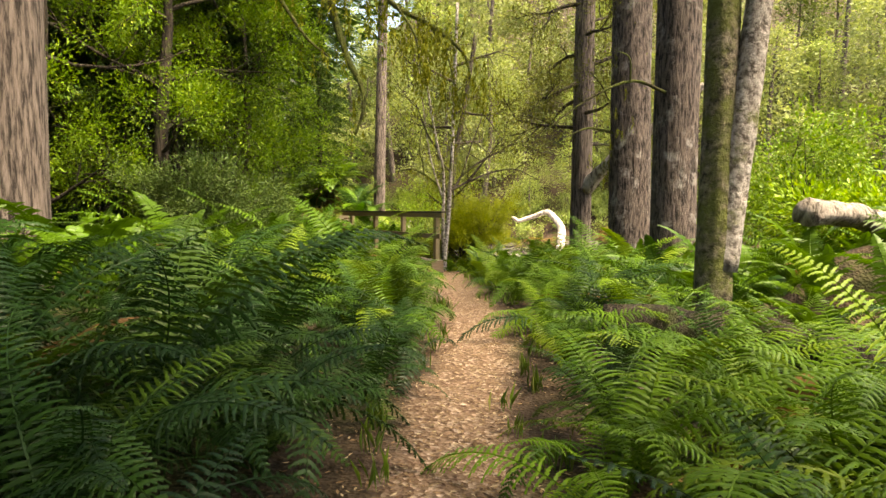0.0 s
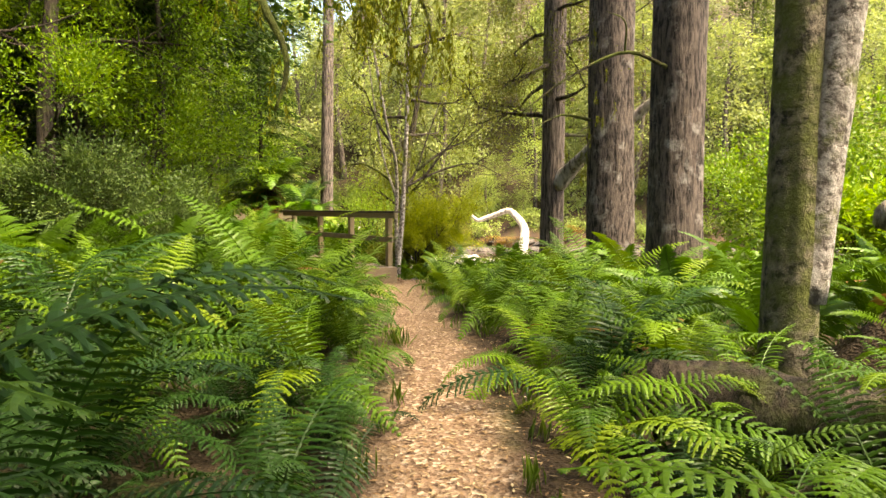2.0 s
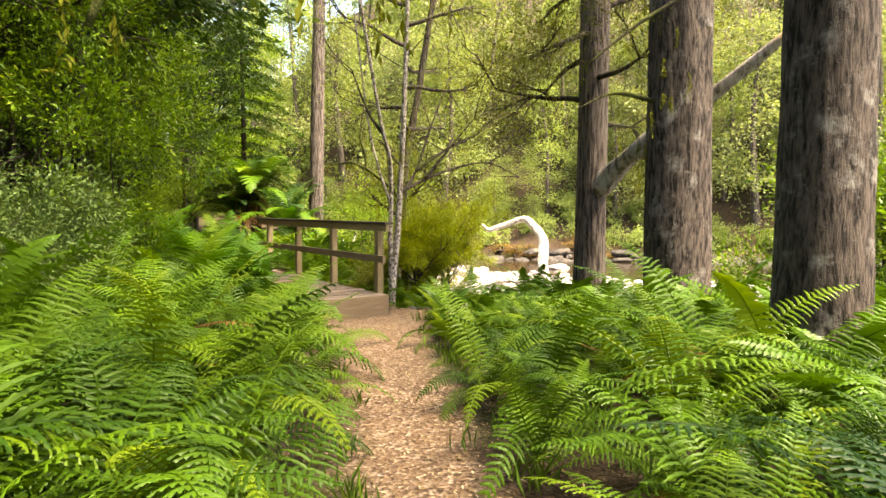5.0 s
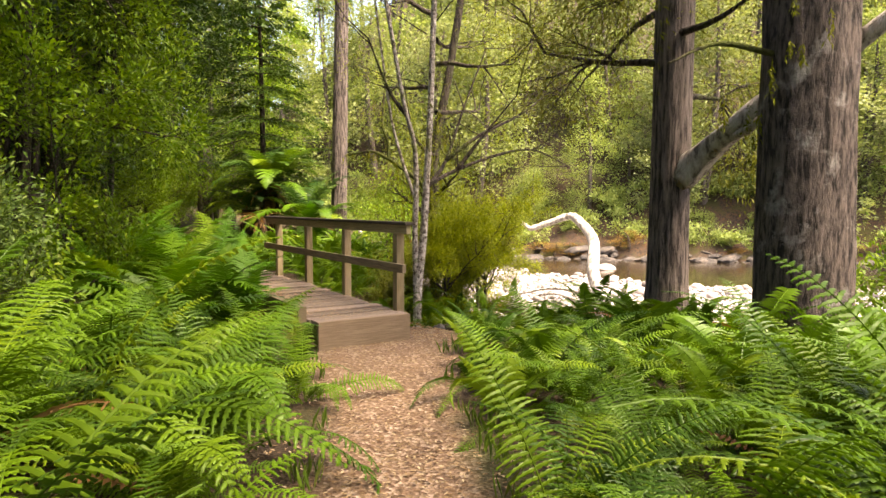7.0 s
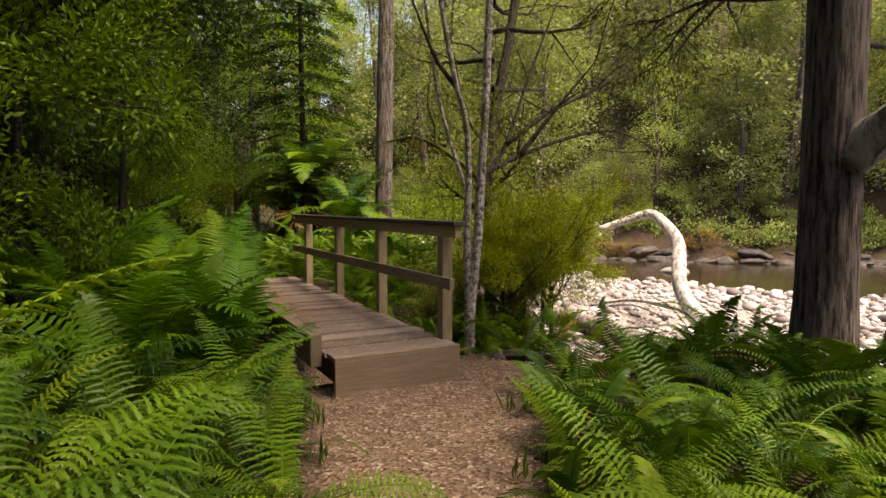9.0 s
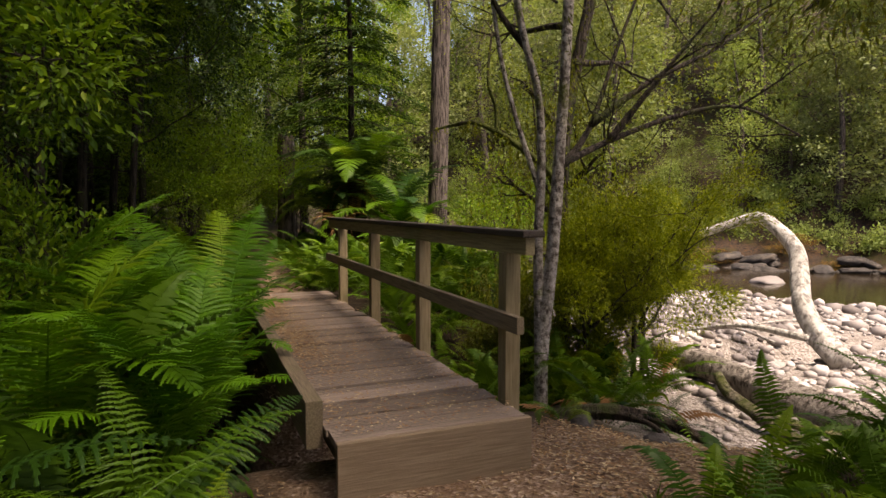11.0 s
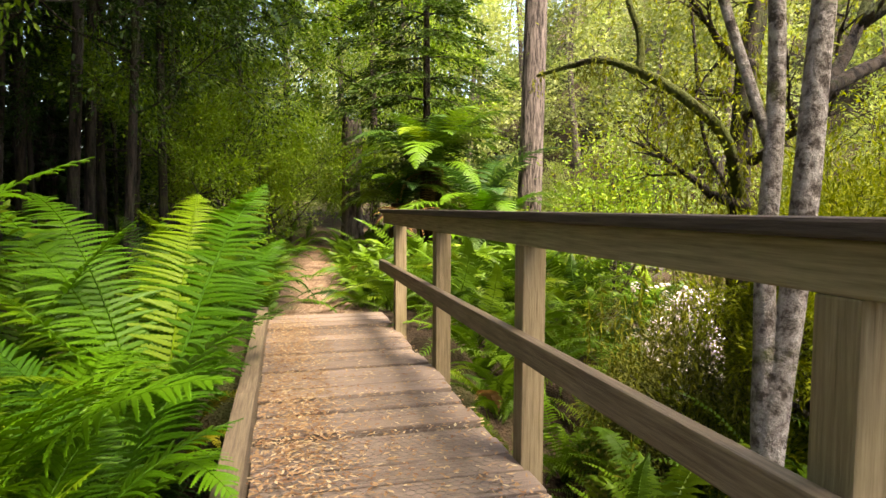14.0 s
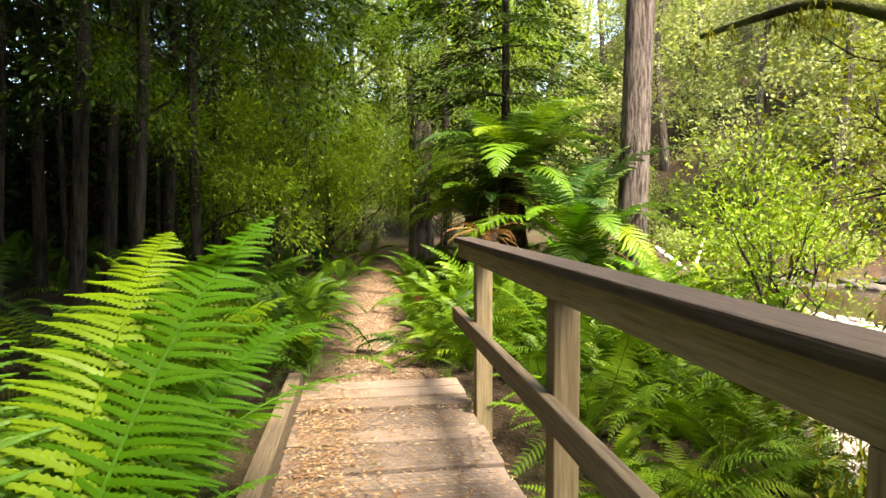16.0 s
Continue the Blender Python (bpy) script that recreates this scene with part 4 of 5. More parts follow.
child("crown", leaf_mesh("crown", cc, cc - (0, 0, 6.5), 0.21, LEAF_GLOSSY, rc, slim=0.7, plain=True), shade_canopy_kind)
wood_kind.matrix_basis = pose(-6, 24, ground_z(-6, 24))
low_kind.matrix_basis = pose(-5, 19, ground_z(-5, 19))
for i in range(28):
    x, y = 4.0 - i * 1.02 + rnd.uniform(-0.6, 0.6), 33 - i * 0.9 + rnd.uniform(-1, 1)
    s = rnd.uniform(1.1, 1.4)
    copy_thing(wood_kind if i % 2 else low_kind, pose(x, y, ground_z(x, y), 0, 0, rnd.uniform(0, 360)) @ Matrix.Diagonal((s, s, s, 1)))
for x, y in ((-3, 31), (-1.5, 33.5), (-5, 30), (-3.5, 34.5), (-6, 34), (0, 35.5), (-7.5, 31), (1.5, 30.5)):
    copy_thing(low_kind, pose(x, y, ground_z(x, y) - 0.3, 0, 0, rnd.uniform(0, 360)))
for i in range(12):
    x, y = 3.0 - i * 0.9 + rnd.uniform(-0.6, 0.6), 26.5 - i * 0.8 + rnd.uniform(-1, 1)
    copy_thing(low_kind, pose(x, y, ground_z(x, y) - 0.3, 0, 0, rnd.uniform(0, 360)) @ Matrix.Diagonal((0.8, 0.8, 0.8, 1)))
# shade casters: unseen ones behind the start, others over the inland wood
for x, y in ((1.2, -3.2), (3.2, -2.8), (-1.2, -2.6), (-2.6, 0.6), (-3.4, 3.6), (4.1, 15.3), (3.0, 16.4), (4.5, 18.2), (3.4, 15.0), (3.9, 17.0), (4.7, 20.2), (3.6, 18.6), (4.4, 19.2), (5.0, 21.6), (3.4, 23.0)):
    copy_thing(shade_canopy_kind, pose(x, y, ground_z(x, y), 0, 0, rnd.uniform(0, 360)))
for i in range(30):
    x, y = -9 + 2.6 * (i % 6) + rnd.uniform(-0.8, 0.8), 16.5 + 3.0 * (i // 6) + rnd.uniform(-0.8, 0.8)
    copy_thing(shade_canopy_kind, pose(x, y, ground_z(x, y), 0, 0, rnd.uniform(0, 360)))
for i in range(14):
    w = i / 14 * math.radians(190) + math.radians(140)
    x, y = 2 + 19 * math.sin(w) + rnd.uniform(-2, 2), 2 + 17 * math.cos(w) + rnd.uniform(-2, 2)
    if x < shore_x(y) - 3:
        copy_thing(wood_kind, pose(x, y, ground_z(x, y), 0, 0, rnd.uniform(0, 360)))


# ---------------- ferns ----------------
def frond_mesh(name, length, width, pairs, a0, a1, material, fine=0, seed=0, fold=0.25, droop=0.25, twist=0.0, sweep=1.0):
    """One fern frond rising from the origin towards +x: a bending midrib with toothed side leaves; fine: teeth a side."""
    rng = np.random.default_rng(seed)
    V, F = [], []
    steps = 12
    pts, p, ang = [], Vector((0, 0, 0)), a0
    for i in range(steps + 1):
        pts.append(p.copy())
        t = i / steps
        a = math.radians(a0 + (a1 - a0) * t ** 1.35)
        p = p + Vector((math.cos(a), twist * t * 0.4, math.sin(a))) * (length / steps)
    tube(V, F, pts, [0.0045 * length * (1 - 0.85 * i / steps) + 0.0008 for i in range(steps + 1)], 3, 0, cap=False)

    def at_line(t):
        u = t * steps
        k = min(int(u), steps - 1)
        d = (pts[k + 1] - pts[k]).normalized()
        return pts[k].lerp(pts[k + 1], u - k), d

    for j in range(pairs):
        t = 0.13 + 0.86 * (j / (pairs - 1)) ** 0.93
        q, d = at_line(min(t, 0.999))
        side = Vector((0, 1, 0))
        up = d.cross(side) * -1
        if up.z < 0 and d.x > 0:
            up = up * -1
        prof = min(1.0, ((t - 0.06) / 0.30)) ** 0.8 * max(0.02, (1 - ((t - 0.28) / 0.74) ** 1.7 if t > 0.28 else 1.0))
        w = width * prof
        lean = (0.25 + 0.55 * t) * sweep
        gap = 0.86 * length / pairs
        half = gap * (0.48 if fine > 6 else 0.34 if fine else 0.27)
        for s in (-1, 1):
            dirv = (side * s + d * (lean + rng.normal(0, 0.08)) + up * (fold * rng.uniform(0.2, 1.5) + rng.normal(0, 0.08))).normalized()
            wl = w * rng.uniform(0.9, 1.08)
            across = d - dirv * d.dot(dirv)
            across.normalize()
            n = 2 if not fine else fine
            # centre line of the side leaf, sagging to its tip
            cl = [q + dirv * (wl * k / n) + Vector((0, 0, -droop * wl * (k / n) ** 2)) for k in range(n + 1)]
            b = len(V)
            if fine:
                for k in range(n):
                    f0 = 1 - (k / n) ** 1.8
                    V.append(cl[k] + across * half * 0.5 * (0.25 + 0.75 * f0))
                    V.append(cl[k] - across * half * 0.5 * (0.25 + 0.75 * f0))
                V.append(cl[n])
                for k in range(n):
                    f0 = 1 - (k / n) ** 1.8
                    a = b + 2 * k
                    nl, nr = (a + 2, a + 3) if k < n - 1 else (b + 2 * n, b + 2 * n)
                    F.append((a, nl, nr, a + 1) if nl != nr else (a, nl, a + 1))
                    tip = cl[k] + (cl[k + 1] - cl[k]) * 0.8
                    m = len(V)
                    V.append(tip + across * half * (0.2 + 0.85 * f0) - up * 0.004)
                    V.append(tip - across * half * (0.2 + 0.85 * f0) - up * 0.004)
                    F.extend([(a, m, nl), (a + 1, nr, m + 1)])
            else:
                for k in range(n):
                    hw = half * (0.8, 1.0)[k]
                    V.append(cl[k] + across * hw + up * 0.006)
                    V.append(cl[k] - across * hw - up * 0.006)
                V.append(cl[n])
                F.extend([(b, b + 2, b + 3, b + 1), (b + 2, b + 4, b + 3)])
    return mesh_from(name, V, F, material, False)


def frond_family(material, fine, lengths, width, pairs, seed):
    out = []
    for i, L in enumerate(lengths):
        for j, (a0, a1) in enumerate(((78, 0), (66, -32), (52, -60))):
            out.append(frond_mesh("frond", L, width * L, pairs, a0, a1, material, fine, seed + i * 7 + j, twist=0.25 * (j - 1), sweep=0.6, fold=0.2, droop=0.35))
    return out


FAM = {
    "mid": frond_family(FERN, 0, (0.85, 1.05, 1.25), 0.125, 34, 10),
    "dark": frond_family(FERN_SHADE, 0, (0.85, 1.05, 1.2), 0.125, 34, 40),
    "bright": frond_family(FERN_BRIGHT, 0, (0.7, 0.95, 1.15), 0.125, 34, 70),
    "midfine": frond_family(FERN, 4, (0.85, 1.05, 1.2), 0.14, 30, 110),
    "darkfine": frond_family(FERN_SHADE, 4, (0.85, 1.05, 1.2), 0.14, 30, 140),
    "brightfine": frond_family(FERN_BRIGHT, 4, (0.8, 1.0, 1.2), 0.14, 30, 170),
}
TALL = [frond_mesh("frond", L, 0.235 * L, 38, a0, a1, FERN_TALL, 9, 200 + k, twist=0.2 * (k % 3 - 1), fold=0.15) for k, (L, a0, a1) in enumerate(((1.35, 84, 28), (1.6, 80, 8), (1.45, 72, -8), (1.6, 66, -30), (1.25, 58, -35), (1.7, 82, 20)))]
TALL_MID = [frond_mesh("frond", L, 0.22 * L, 28, a0, a1, FERN, 9, 300 + k, twist=0.2 * (k % 3 - 1), fold=0.15) for k, (L, a0, a1) in enumerate(((1.5, 62, -35), (1.7, 52, -50), (1.4, 40, -62), (1.6, 68, -15)))]
TALL_DARK = [frond_mesh("frond", L, 0.22 * L, 28, a0, a1, FERN_SHADE, 9, 340 + k, twist=0.2 * (k % 3 - 1), fold=0.15) for k, (L, a0, a1) in enumerate(((1.5, 80, 10), (1.6, 74, -15)))]
YELLOW = frond_mesh("frond", 0.7, 0.13, 24, 45, -40, FERN_YELLOW, 5, 333)
DEAD = frond_family(FERN_DEAD, 0, (0.6, 0.8), 0.13, 22, 230)
LABEL = {"mid": "lush green fern clump with arching fronds", "dark": "fern clump with arching fronds in shade-darkened green", "bright": "bright fresh green fern clump with upright fronds"}


def fern(x, y, fam, seed, count=13, scale=1.0, z=None, tilt=0.0, dead=0, spread=1.0):
    rnd = random.Random(seed)
    kind = fam.replace("fine", "")
    f = root("fern", x, y, (ground_z(x, y) if z is None else z) - 0.02, LABEL[kind] + " on the forest floor", "fern", "ferns along the path", turn=rnd.uniform(0, 360))
    for i in range(count):
        me = rnd.choice(FAM[fam])
        ob = child("frond", me, f)
        s = scale * rnd.uniform(0.75, 1.1)
        ob.matrix_basis = pose(rnd.gauss(0, 0.03), rnd.gauss(0, 0.03), 0, rnd.uniform(-24, 24), rnd.uniform(-8, 18) * spread, i * 137.5 + rnd.uniform(-18, 18)) @ Matrix.Diagonal((s, s, s, 1))
    for i in range(dead):
        ob = child("frond", rnd.choice(DEAD), f, "brown withered frond")
        ob.matrix_basis = pose(0, 0, 0, rnd.uniform(-15, 15), rnd.uniform(15, 45), rnd.uniform(0, 360))
    return f


# one clump of every kind, copied over the ground
BASE = {}
for fam in FAM:
    BASE[fam] = [fern(0, 0, fam, 500 + k, 17 + k, dead=(1 if k == 1 else 0), z=0.0) for k in range(4)]
used = set()


bed = {}


def bed_fern(fam, m, k):
    for ob in list(BASE[fam][k].children)[::1 if m.translation.y < 12 else 2]:
        me = ob.data
        V, F = bed.setdefault(me.materials[0].name, ([], []))
        w = np.array(m @ ob.matrix_basis)
        co = np.empty(len(me.vertices) * 3)
        me.vertices.foreach_get("co", co)
        co = co.reshape(-1, 3) @ w[:3, :3].T + w[:3, 3]
        n = sum(len(q) for q in V)
        V.append(co)
        if me.name not in FACES:
            FACES[me.name] = [tuple(q.vertices) for q in me.polygons]
        F.extend(tuple(i + n for i in q) for q in FACES[me.name])


FACES = {}


def clear_way(f):
    """Takes off the fronds that would hang over the trodden middle of the path."""
    for ob in list(f.children):
        w = f.matrix_basis @ ob.matrix_basis
        me = ob.data
        for k in range(6, 39, 3):
            q = w @ me.vertices[k].co
            if off_path(q.x, q.y)[0] < -0.05 and q.z > ground_z(q.x, q.y) + 0.2:
                bpy.data.objects.remove(ob)
                break


def put_fern(fam, x, y, rnd, scale):
    k = rnd.randrange(4)
    m = pose(x, y, ground_z(x, y) - 0.02, rnd.uniform(-6, 6), rnd.uniform(-6, 6), rnd.uniform(0, 360)) @ Matrix.Diagonal((scale, scale, scale, 1))
    if (fam, k) not in used:
        used.add((fam, k))
        BASE[fam][k].matrix_basis = m
    elif y > 19.5 or x < -0.6 or (y < 11 and off_path(x, y)[0] > 2.3):
        bed_fern(fam, m, k)
    else:
        clear_way(copy_thing(BASE[fam][k], m))


rnd = random.Random(77)
TRUNKS = ((5.14, 2.8, 0.35), (7.89, 5.31, 0.45), (9.72, 7.63, 0.6), (10.08, 9.29, 0.4), (0.45, 7.1, 0.5), (11.1, 21.0, 0.4))
taken = []


def scatter(n, x0, x1, y0, y1, gap, fam_of, size, keep, edge=0.5):
    made = 0
    for _ in range(n * 30):
        if made >= n:
            break
        x, y = rnd.uniform(x0, x1), rnd.uniform(y0, y1)
        d, side = off_path(x, y)
        if d < (edge if y > 3 else max(edge, 0.3)) or not keep(x, y, d, side):
            continue
        if any((x - a) ** 2 + (y - b) ** 2 < g * g for a, b, g in TRUNKS):
            continue
        if 6.2 < x < 8.35 and 10.8 < y < 16.9:
            continue
        if any((x - a) ** 2 + (y - b) ** 2 < gap * gap for a, b in taken):
            continue
        taken.append((x, y))
        s = size(x, y, d)
        put_fern(fam_of(x, y, d), x, y, rnd, s)
        made += 1


# upright clumps that crowd the path's river side at the start
for x, y, s, fam in ((2.95, 1.7, 0.95, "midfine"), (2.55, 0.85, 1.0, "brightfine"), (3.35, 1.25, 1.05, "brightfine"), (4.1, 1.95, 1.0, "midfine"), (3.6, 0.5, 1.1, "brightfine"), (2.1, 0.2, 0.9, "darkfine"), (4.6, 1.2, 1.1, "brightfine")):
    taken.append((x, y))
    put_fern(fam, x, y, rnd, s)
# inland fern bank; near the start mostly dark greens, shade put in by colour
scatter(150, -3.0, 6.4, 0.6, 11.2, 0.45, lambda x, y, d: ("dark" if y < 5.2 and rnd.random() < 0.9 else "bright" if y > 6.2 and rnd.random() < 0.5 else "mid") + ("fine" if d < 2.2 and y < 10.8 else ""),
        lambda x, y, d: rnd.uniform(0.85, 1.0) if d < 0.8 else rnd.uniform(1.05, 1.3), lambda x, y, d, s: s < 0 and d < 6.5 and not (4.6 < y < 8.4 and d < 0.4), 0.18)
# river side ferns
scatter(105, 1.4, 11.0, 0.2, 10.6, 0.46, lambda x, y, d: (rnd.choice(("bright", "mid", "dark", "mid")) if y < 4 else rnd.choice(("bright", "mid", "mid"))) + ("fine" if d < 2.0 else ""),
        lambda x, y, d: (rnd.uniform(0.75, 0.95) if d < 1 else rnd.uniform(0.85, 1.05)) * (0.8 if y > 6.5 else 1.0), lambda x, y, d, s: s > 0 and d < 5 and x < shore_x(y) - 1.2 and not (y > 9.0 and x > 7.9), 0.3)
scatter(26, 7.3, 10.3, 7.4, 10.3, 0.42, lambda x, y, d: rnd.choice(("bright", "mid", "mid")), lambda x, y, d: rnd.uniform(0.55, 0.72), lambda x, y, d, s: s > 0 and x < shore_x(y) - 0.5, 0.3)
scatter(22, 6.6, 9.6, 5.0, 8.8, 0.36, lambda x, y, d: rnd.choice(("bright", "mid")), lambda x, y, d: rnd.uniform(0.6, 0.8), lambda x, y, d, s: s > 0 and x < shore_x(y) - 0.8, 0.25)
# beyond the bridge
scatter(80, 5.8, 11.5, 16.8, 26, 0.45, lambda x, y, d: rnd.choice(("bright", "bright", "mid")), lambda x, y, d: rnd.uniform(0.7, 0.95), lambda x, y, d, s: s > 0 and x < shore_x(y) + 0.2, 0.2)
scatter(60, 1.0, 7.4, 16.7, 27, 0.5, lambda x, y, d: rnd.choice(("mid", "mid", "dark")), lambda x, y, d: rnd.uniform(0.65, 0.9), lambda x, y, d, s: s < 0, 0.2)
for x, y, s in ((7.95, 17.1, 0.8), (7.8, 17.5, 0.7), (8.3, 17.5, 0.9), (7.7, 18.4, 0.75), (8.2, 18.3, 0.9), (7.75, 19.2, 0.8), (8.3, 19.2, 0.9), (7.8, 20.1, 0.8), (8.8, 18.0, 0.9), (8.9, 18.9, 0.9)):
    taken.append((x, y))
    put_fern("bright", x, y, rnd, s)
for x, y, s in ((6.65, 17.1, 0.75), (6.4, 17.6, 0.9), (6.6, 18.4, 0.75), (6.45, 19.3, 0.8), (6.6, 20.2, 0.8), (6.0, 18.2, 0.95), (5.9, 17.1, 0.95)):
    taken.append((x, y))
    put_fern("mid", x, y, rnd, s)
# creek sides by the railing
for x, y, s in ((9.35, 14.9, 0.85), (9.75, 15.6, 0.9), (9.2, 13.4, 0.7), (9.9, 14.8, 0.85), (8.9, 15.4, 0.8), (9.3, 16.2, 0.9)):
    taken.append((x, y))
    put_fern("brightfine", x, y, rnd, s)
scatter(48, 8.15, 10.2, 12.6, 17.0, 0.36, lambda x, y, d: rnd.choice(("bright", "bright", "mid")), lambda x, y, d: rnd.uniform(0.6, 0.9), lambda x, y, d, s: (x - 8.8) ** 2 + (y - 12.6) ** 2 > 0.2, -9)
scatter(16, 3.6, 6.1, 11.3, 16.5, 0.6, lambda x, y, d: rnd.choice(("midfine", "darkfine", "midfine")), lambda x, y, d: rnd.uniform(0.9, 1.1), lambda x, y, d, s: s < 0, -9)
for fam in BASE:
    for k, ob in enumerate(BASE[fam]):
        if (fam, k) not in used:
            put_fern(fam, rnd.uniform(-2, 1.5), rnd.uniform(6, 9), rnd, 0.9)
for clumps in BASE.values():
    for ob in clumps:
        clear_way(ob)


for mname, (V, F) in bed.items():
    tagged(new("fern_bed", mesh_from("fern_bed", np.concatenate(V), F, bpy.data.materials[mname], False)), "thick bed of green ferns further into the wood", "ferns", kind="stuff")


def big_fern(x, y, z, seed, count, scale, turn_from=0.0, turn_to=360.0):
    """The tall soft fern whose long divided fronds lean over the bridge."""
    r2 = random.Random(seed)
    f = root("tall_fern", x, y, z, "tall bright green fern with long finely divided fronds", "fern", "tall ferns beside the bridge")
    for i in range(count):
        ob = child("frond", r2.choice(TALL), f)
        s = scale * r2.uniform(0.8, 1.08)
        w = turn_from + (turn_to - turn_from) * (i + r2.uniform(0.2, 0.8)) / count
        ob.matrix_basis = pose(0, 0, 0, r2.uniform(-10, 10), r2.uniform(-8, 8), w) @ Matrix.Diagonal((s, s, s, 1))


# the great fern whose fronds fan out along the bridge
FAN = [frond_mesh("frond", 2.05, w, 50, a0, a1, FERN_TALL, 12, 260 + k, fold=0.06, droop=0.16, twist=tw, sweep=0.5) for k, (w, a0, a1, tw) in enumerate(((0.34, 74, 14, 0.1), (0.32, 70, -12, -0.15), (0.33, 77, 2, 0.2)))]
great = root("tall_fern", 6.2, 13.7, 0.12, "great bright green fern with broad finely divided fronds", "fern", "tall ferns beside the bridge")
for k, (turn, s, roll) in enumerate(((70, 1.0, 6), (50, 0.92, -8), (92, 1.02, 8), (62, 0.78, 12), (34, 0.8, -12), (122, 1.02, -4), (148, 0.95, 0), (176, 0.9, 6), (14, 0.55, -6), (210, 0.8, 4), (245, 0.62, 0), (285, 0.5, 5), (322, 0.48, -5), (88, 0.72, -8), (110, 0.75, 10))):
    ob = child("frond", FAN[k % 3], great)
    ob.matrix_basis = pose(0, 0, 0, roll, 0, turn) @ Matrix.Diagonal((s, s, s, 1))
big_fern(5.75, 12.8, 0.0, 2, 12, 1.05)
big_fern(5.55, 14.0, 0.1, 12, 11, 1.05)
big_fern(5.95, 11.35, 0.25, 14, 11, 0.72)
big_fern(6.1, 12.3, 0.1, 15, 11, 0.8)
big_fern(5.95, 15.0, 0.2, 3, 13, 0.95)
big_fern(6.05, 16.1, 0.3, 9, 12, 0.8)
big_fern(6.15, 13.1, 0.1, 10, 10, 0.75)
big_fern(5.3, 11.9, 0.2, 4, 11, 1.1)
big_fern(4.9, 13.3, 0.2, 5, 14, 1.15)


for x, y, z, w in ((6.3, 14.05, 0.45, -10), (6.32, 14.5, 0.5, 15)):
    yf = root("fern", x, y, z - 0.35, "yellowing fern drooping over the bridge edge", "fern", "ferns along the path")
    for k in range(4):
        ob = child("frond", YELLOW if k < 3 else FAM["bright"][2], yf)
        ob.matrix_basis = pose(0, 0, 0, k * 8 - 10, k * 6 - 10, w + k * 32 - 50) @ Matrix.Diagonal((0.7, 0.7, 0.7, 1))


# ---------------- tree fern and its neighbours ----------------
def tree_fern(x, y, h, seed, n, scale, lean=(0.1, 0.0)):
    z = ground_z(x, y) - 0.1
    r2 = random.Random(seed)
    t = root("tree_fern", x, y, z, "tree fern with a fibrous dark trunk and spreading bright fronds", "tree fern", "tree ferns beyond the bridge")
    child("trunk", trunk_mesh("trunk", [(0, 0, -0.1), (lean[0] * 0.5, lean[1] * 0.5, h * 0.5), (lean[0], lean[1], h)], [0.26, 0.22, 0.2], ROOTWOOD, 20, 24, 0.2, seed, 0.2), t)
    for i in range(n):
        ob = child("frond", r2.choice(TALL_MID if i % 3 else TALL_DARK), t)
        s = scale * r2.uniform(0.8, 1.1)
        ob.matrix_basis = pose(lean[0], lean[1], h - 0.05, r2.uniform(-10, 10), r2.uniform(-5, 28), i * 137.5) @ Matrix.Diagonal((s, s, s, 1))
    for i in range(22):
        ob = child("dead_frond", r2.choice(DEAD), t, "withered brown hanging frond")
        s = scale * r2.uniform(0.9, 1.3)
        ob.matrix_basis = pose(lean[0], lean[1], h - 0.1, r2.uniform(-15, 15), r2.uniform(55, 95), i * 137.5 + r2.uniform(-10, 10)) @ Matrix.Diagonal((s, s, s, 1))


tree_fern(10.1, 20.9, 0.9, 6, 26, 1.3, (0.1, -0.1))
tree_fern(9.6, 21.9, 1.9, 7, 30, 1.3, (-0.05, 0.1))
tree_fern(9.0, 22.3, 1.2, 17, 18, 1.0, (0.05, 0.0))
big_fern(10.2, 20.4, 0.35, 8, 14, 1.15)
dead_heap = root("dead_fern", 8.8, 20.3, ground_z(8.8, 20.3) + 0.15, "collapsed brown dead fern crown", "fern")
for i in range(22):
    ob = child("frond", random.Random(i).choice(DEAD), dead_heap)
    ob.matrix_basis = pose(0, 0, 0.75, random.Random(i + 50).uniform(-20, 20), random.Random(i + 90).uniform(25, 70), i * 137.5) @ Matrix.Diagonal((0.8, 0.8, 0.8, 1))
V, F = [], []
tube(V, F, smooth_line([(0, 0, -0.4), (0.02, 0, 0.3), (0, 0.02, 0.78)], 8), [0.12] * 8, 10, 0.3, 3)
child("trunk", mesh_from("trunk", V, F, ROOTWOOD), dead_heap)

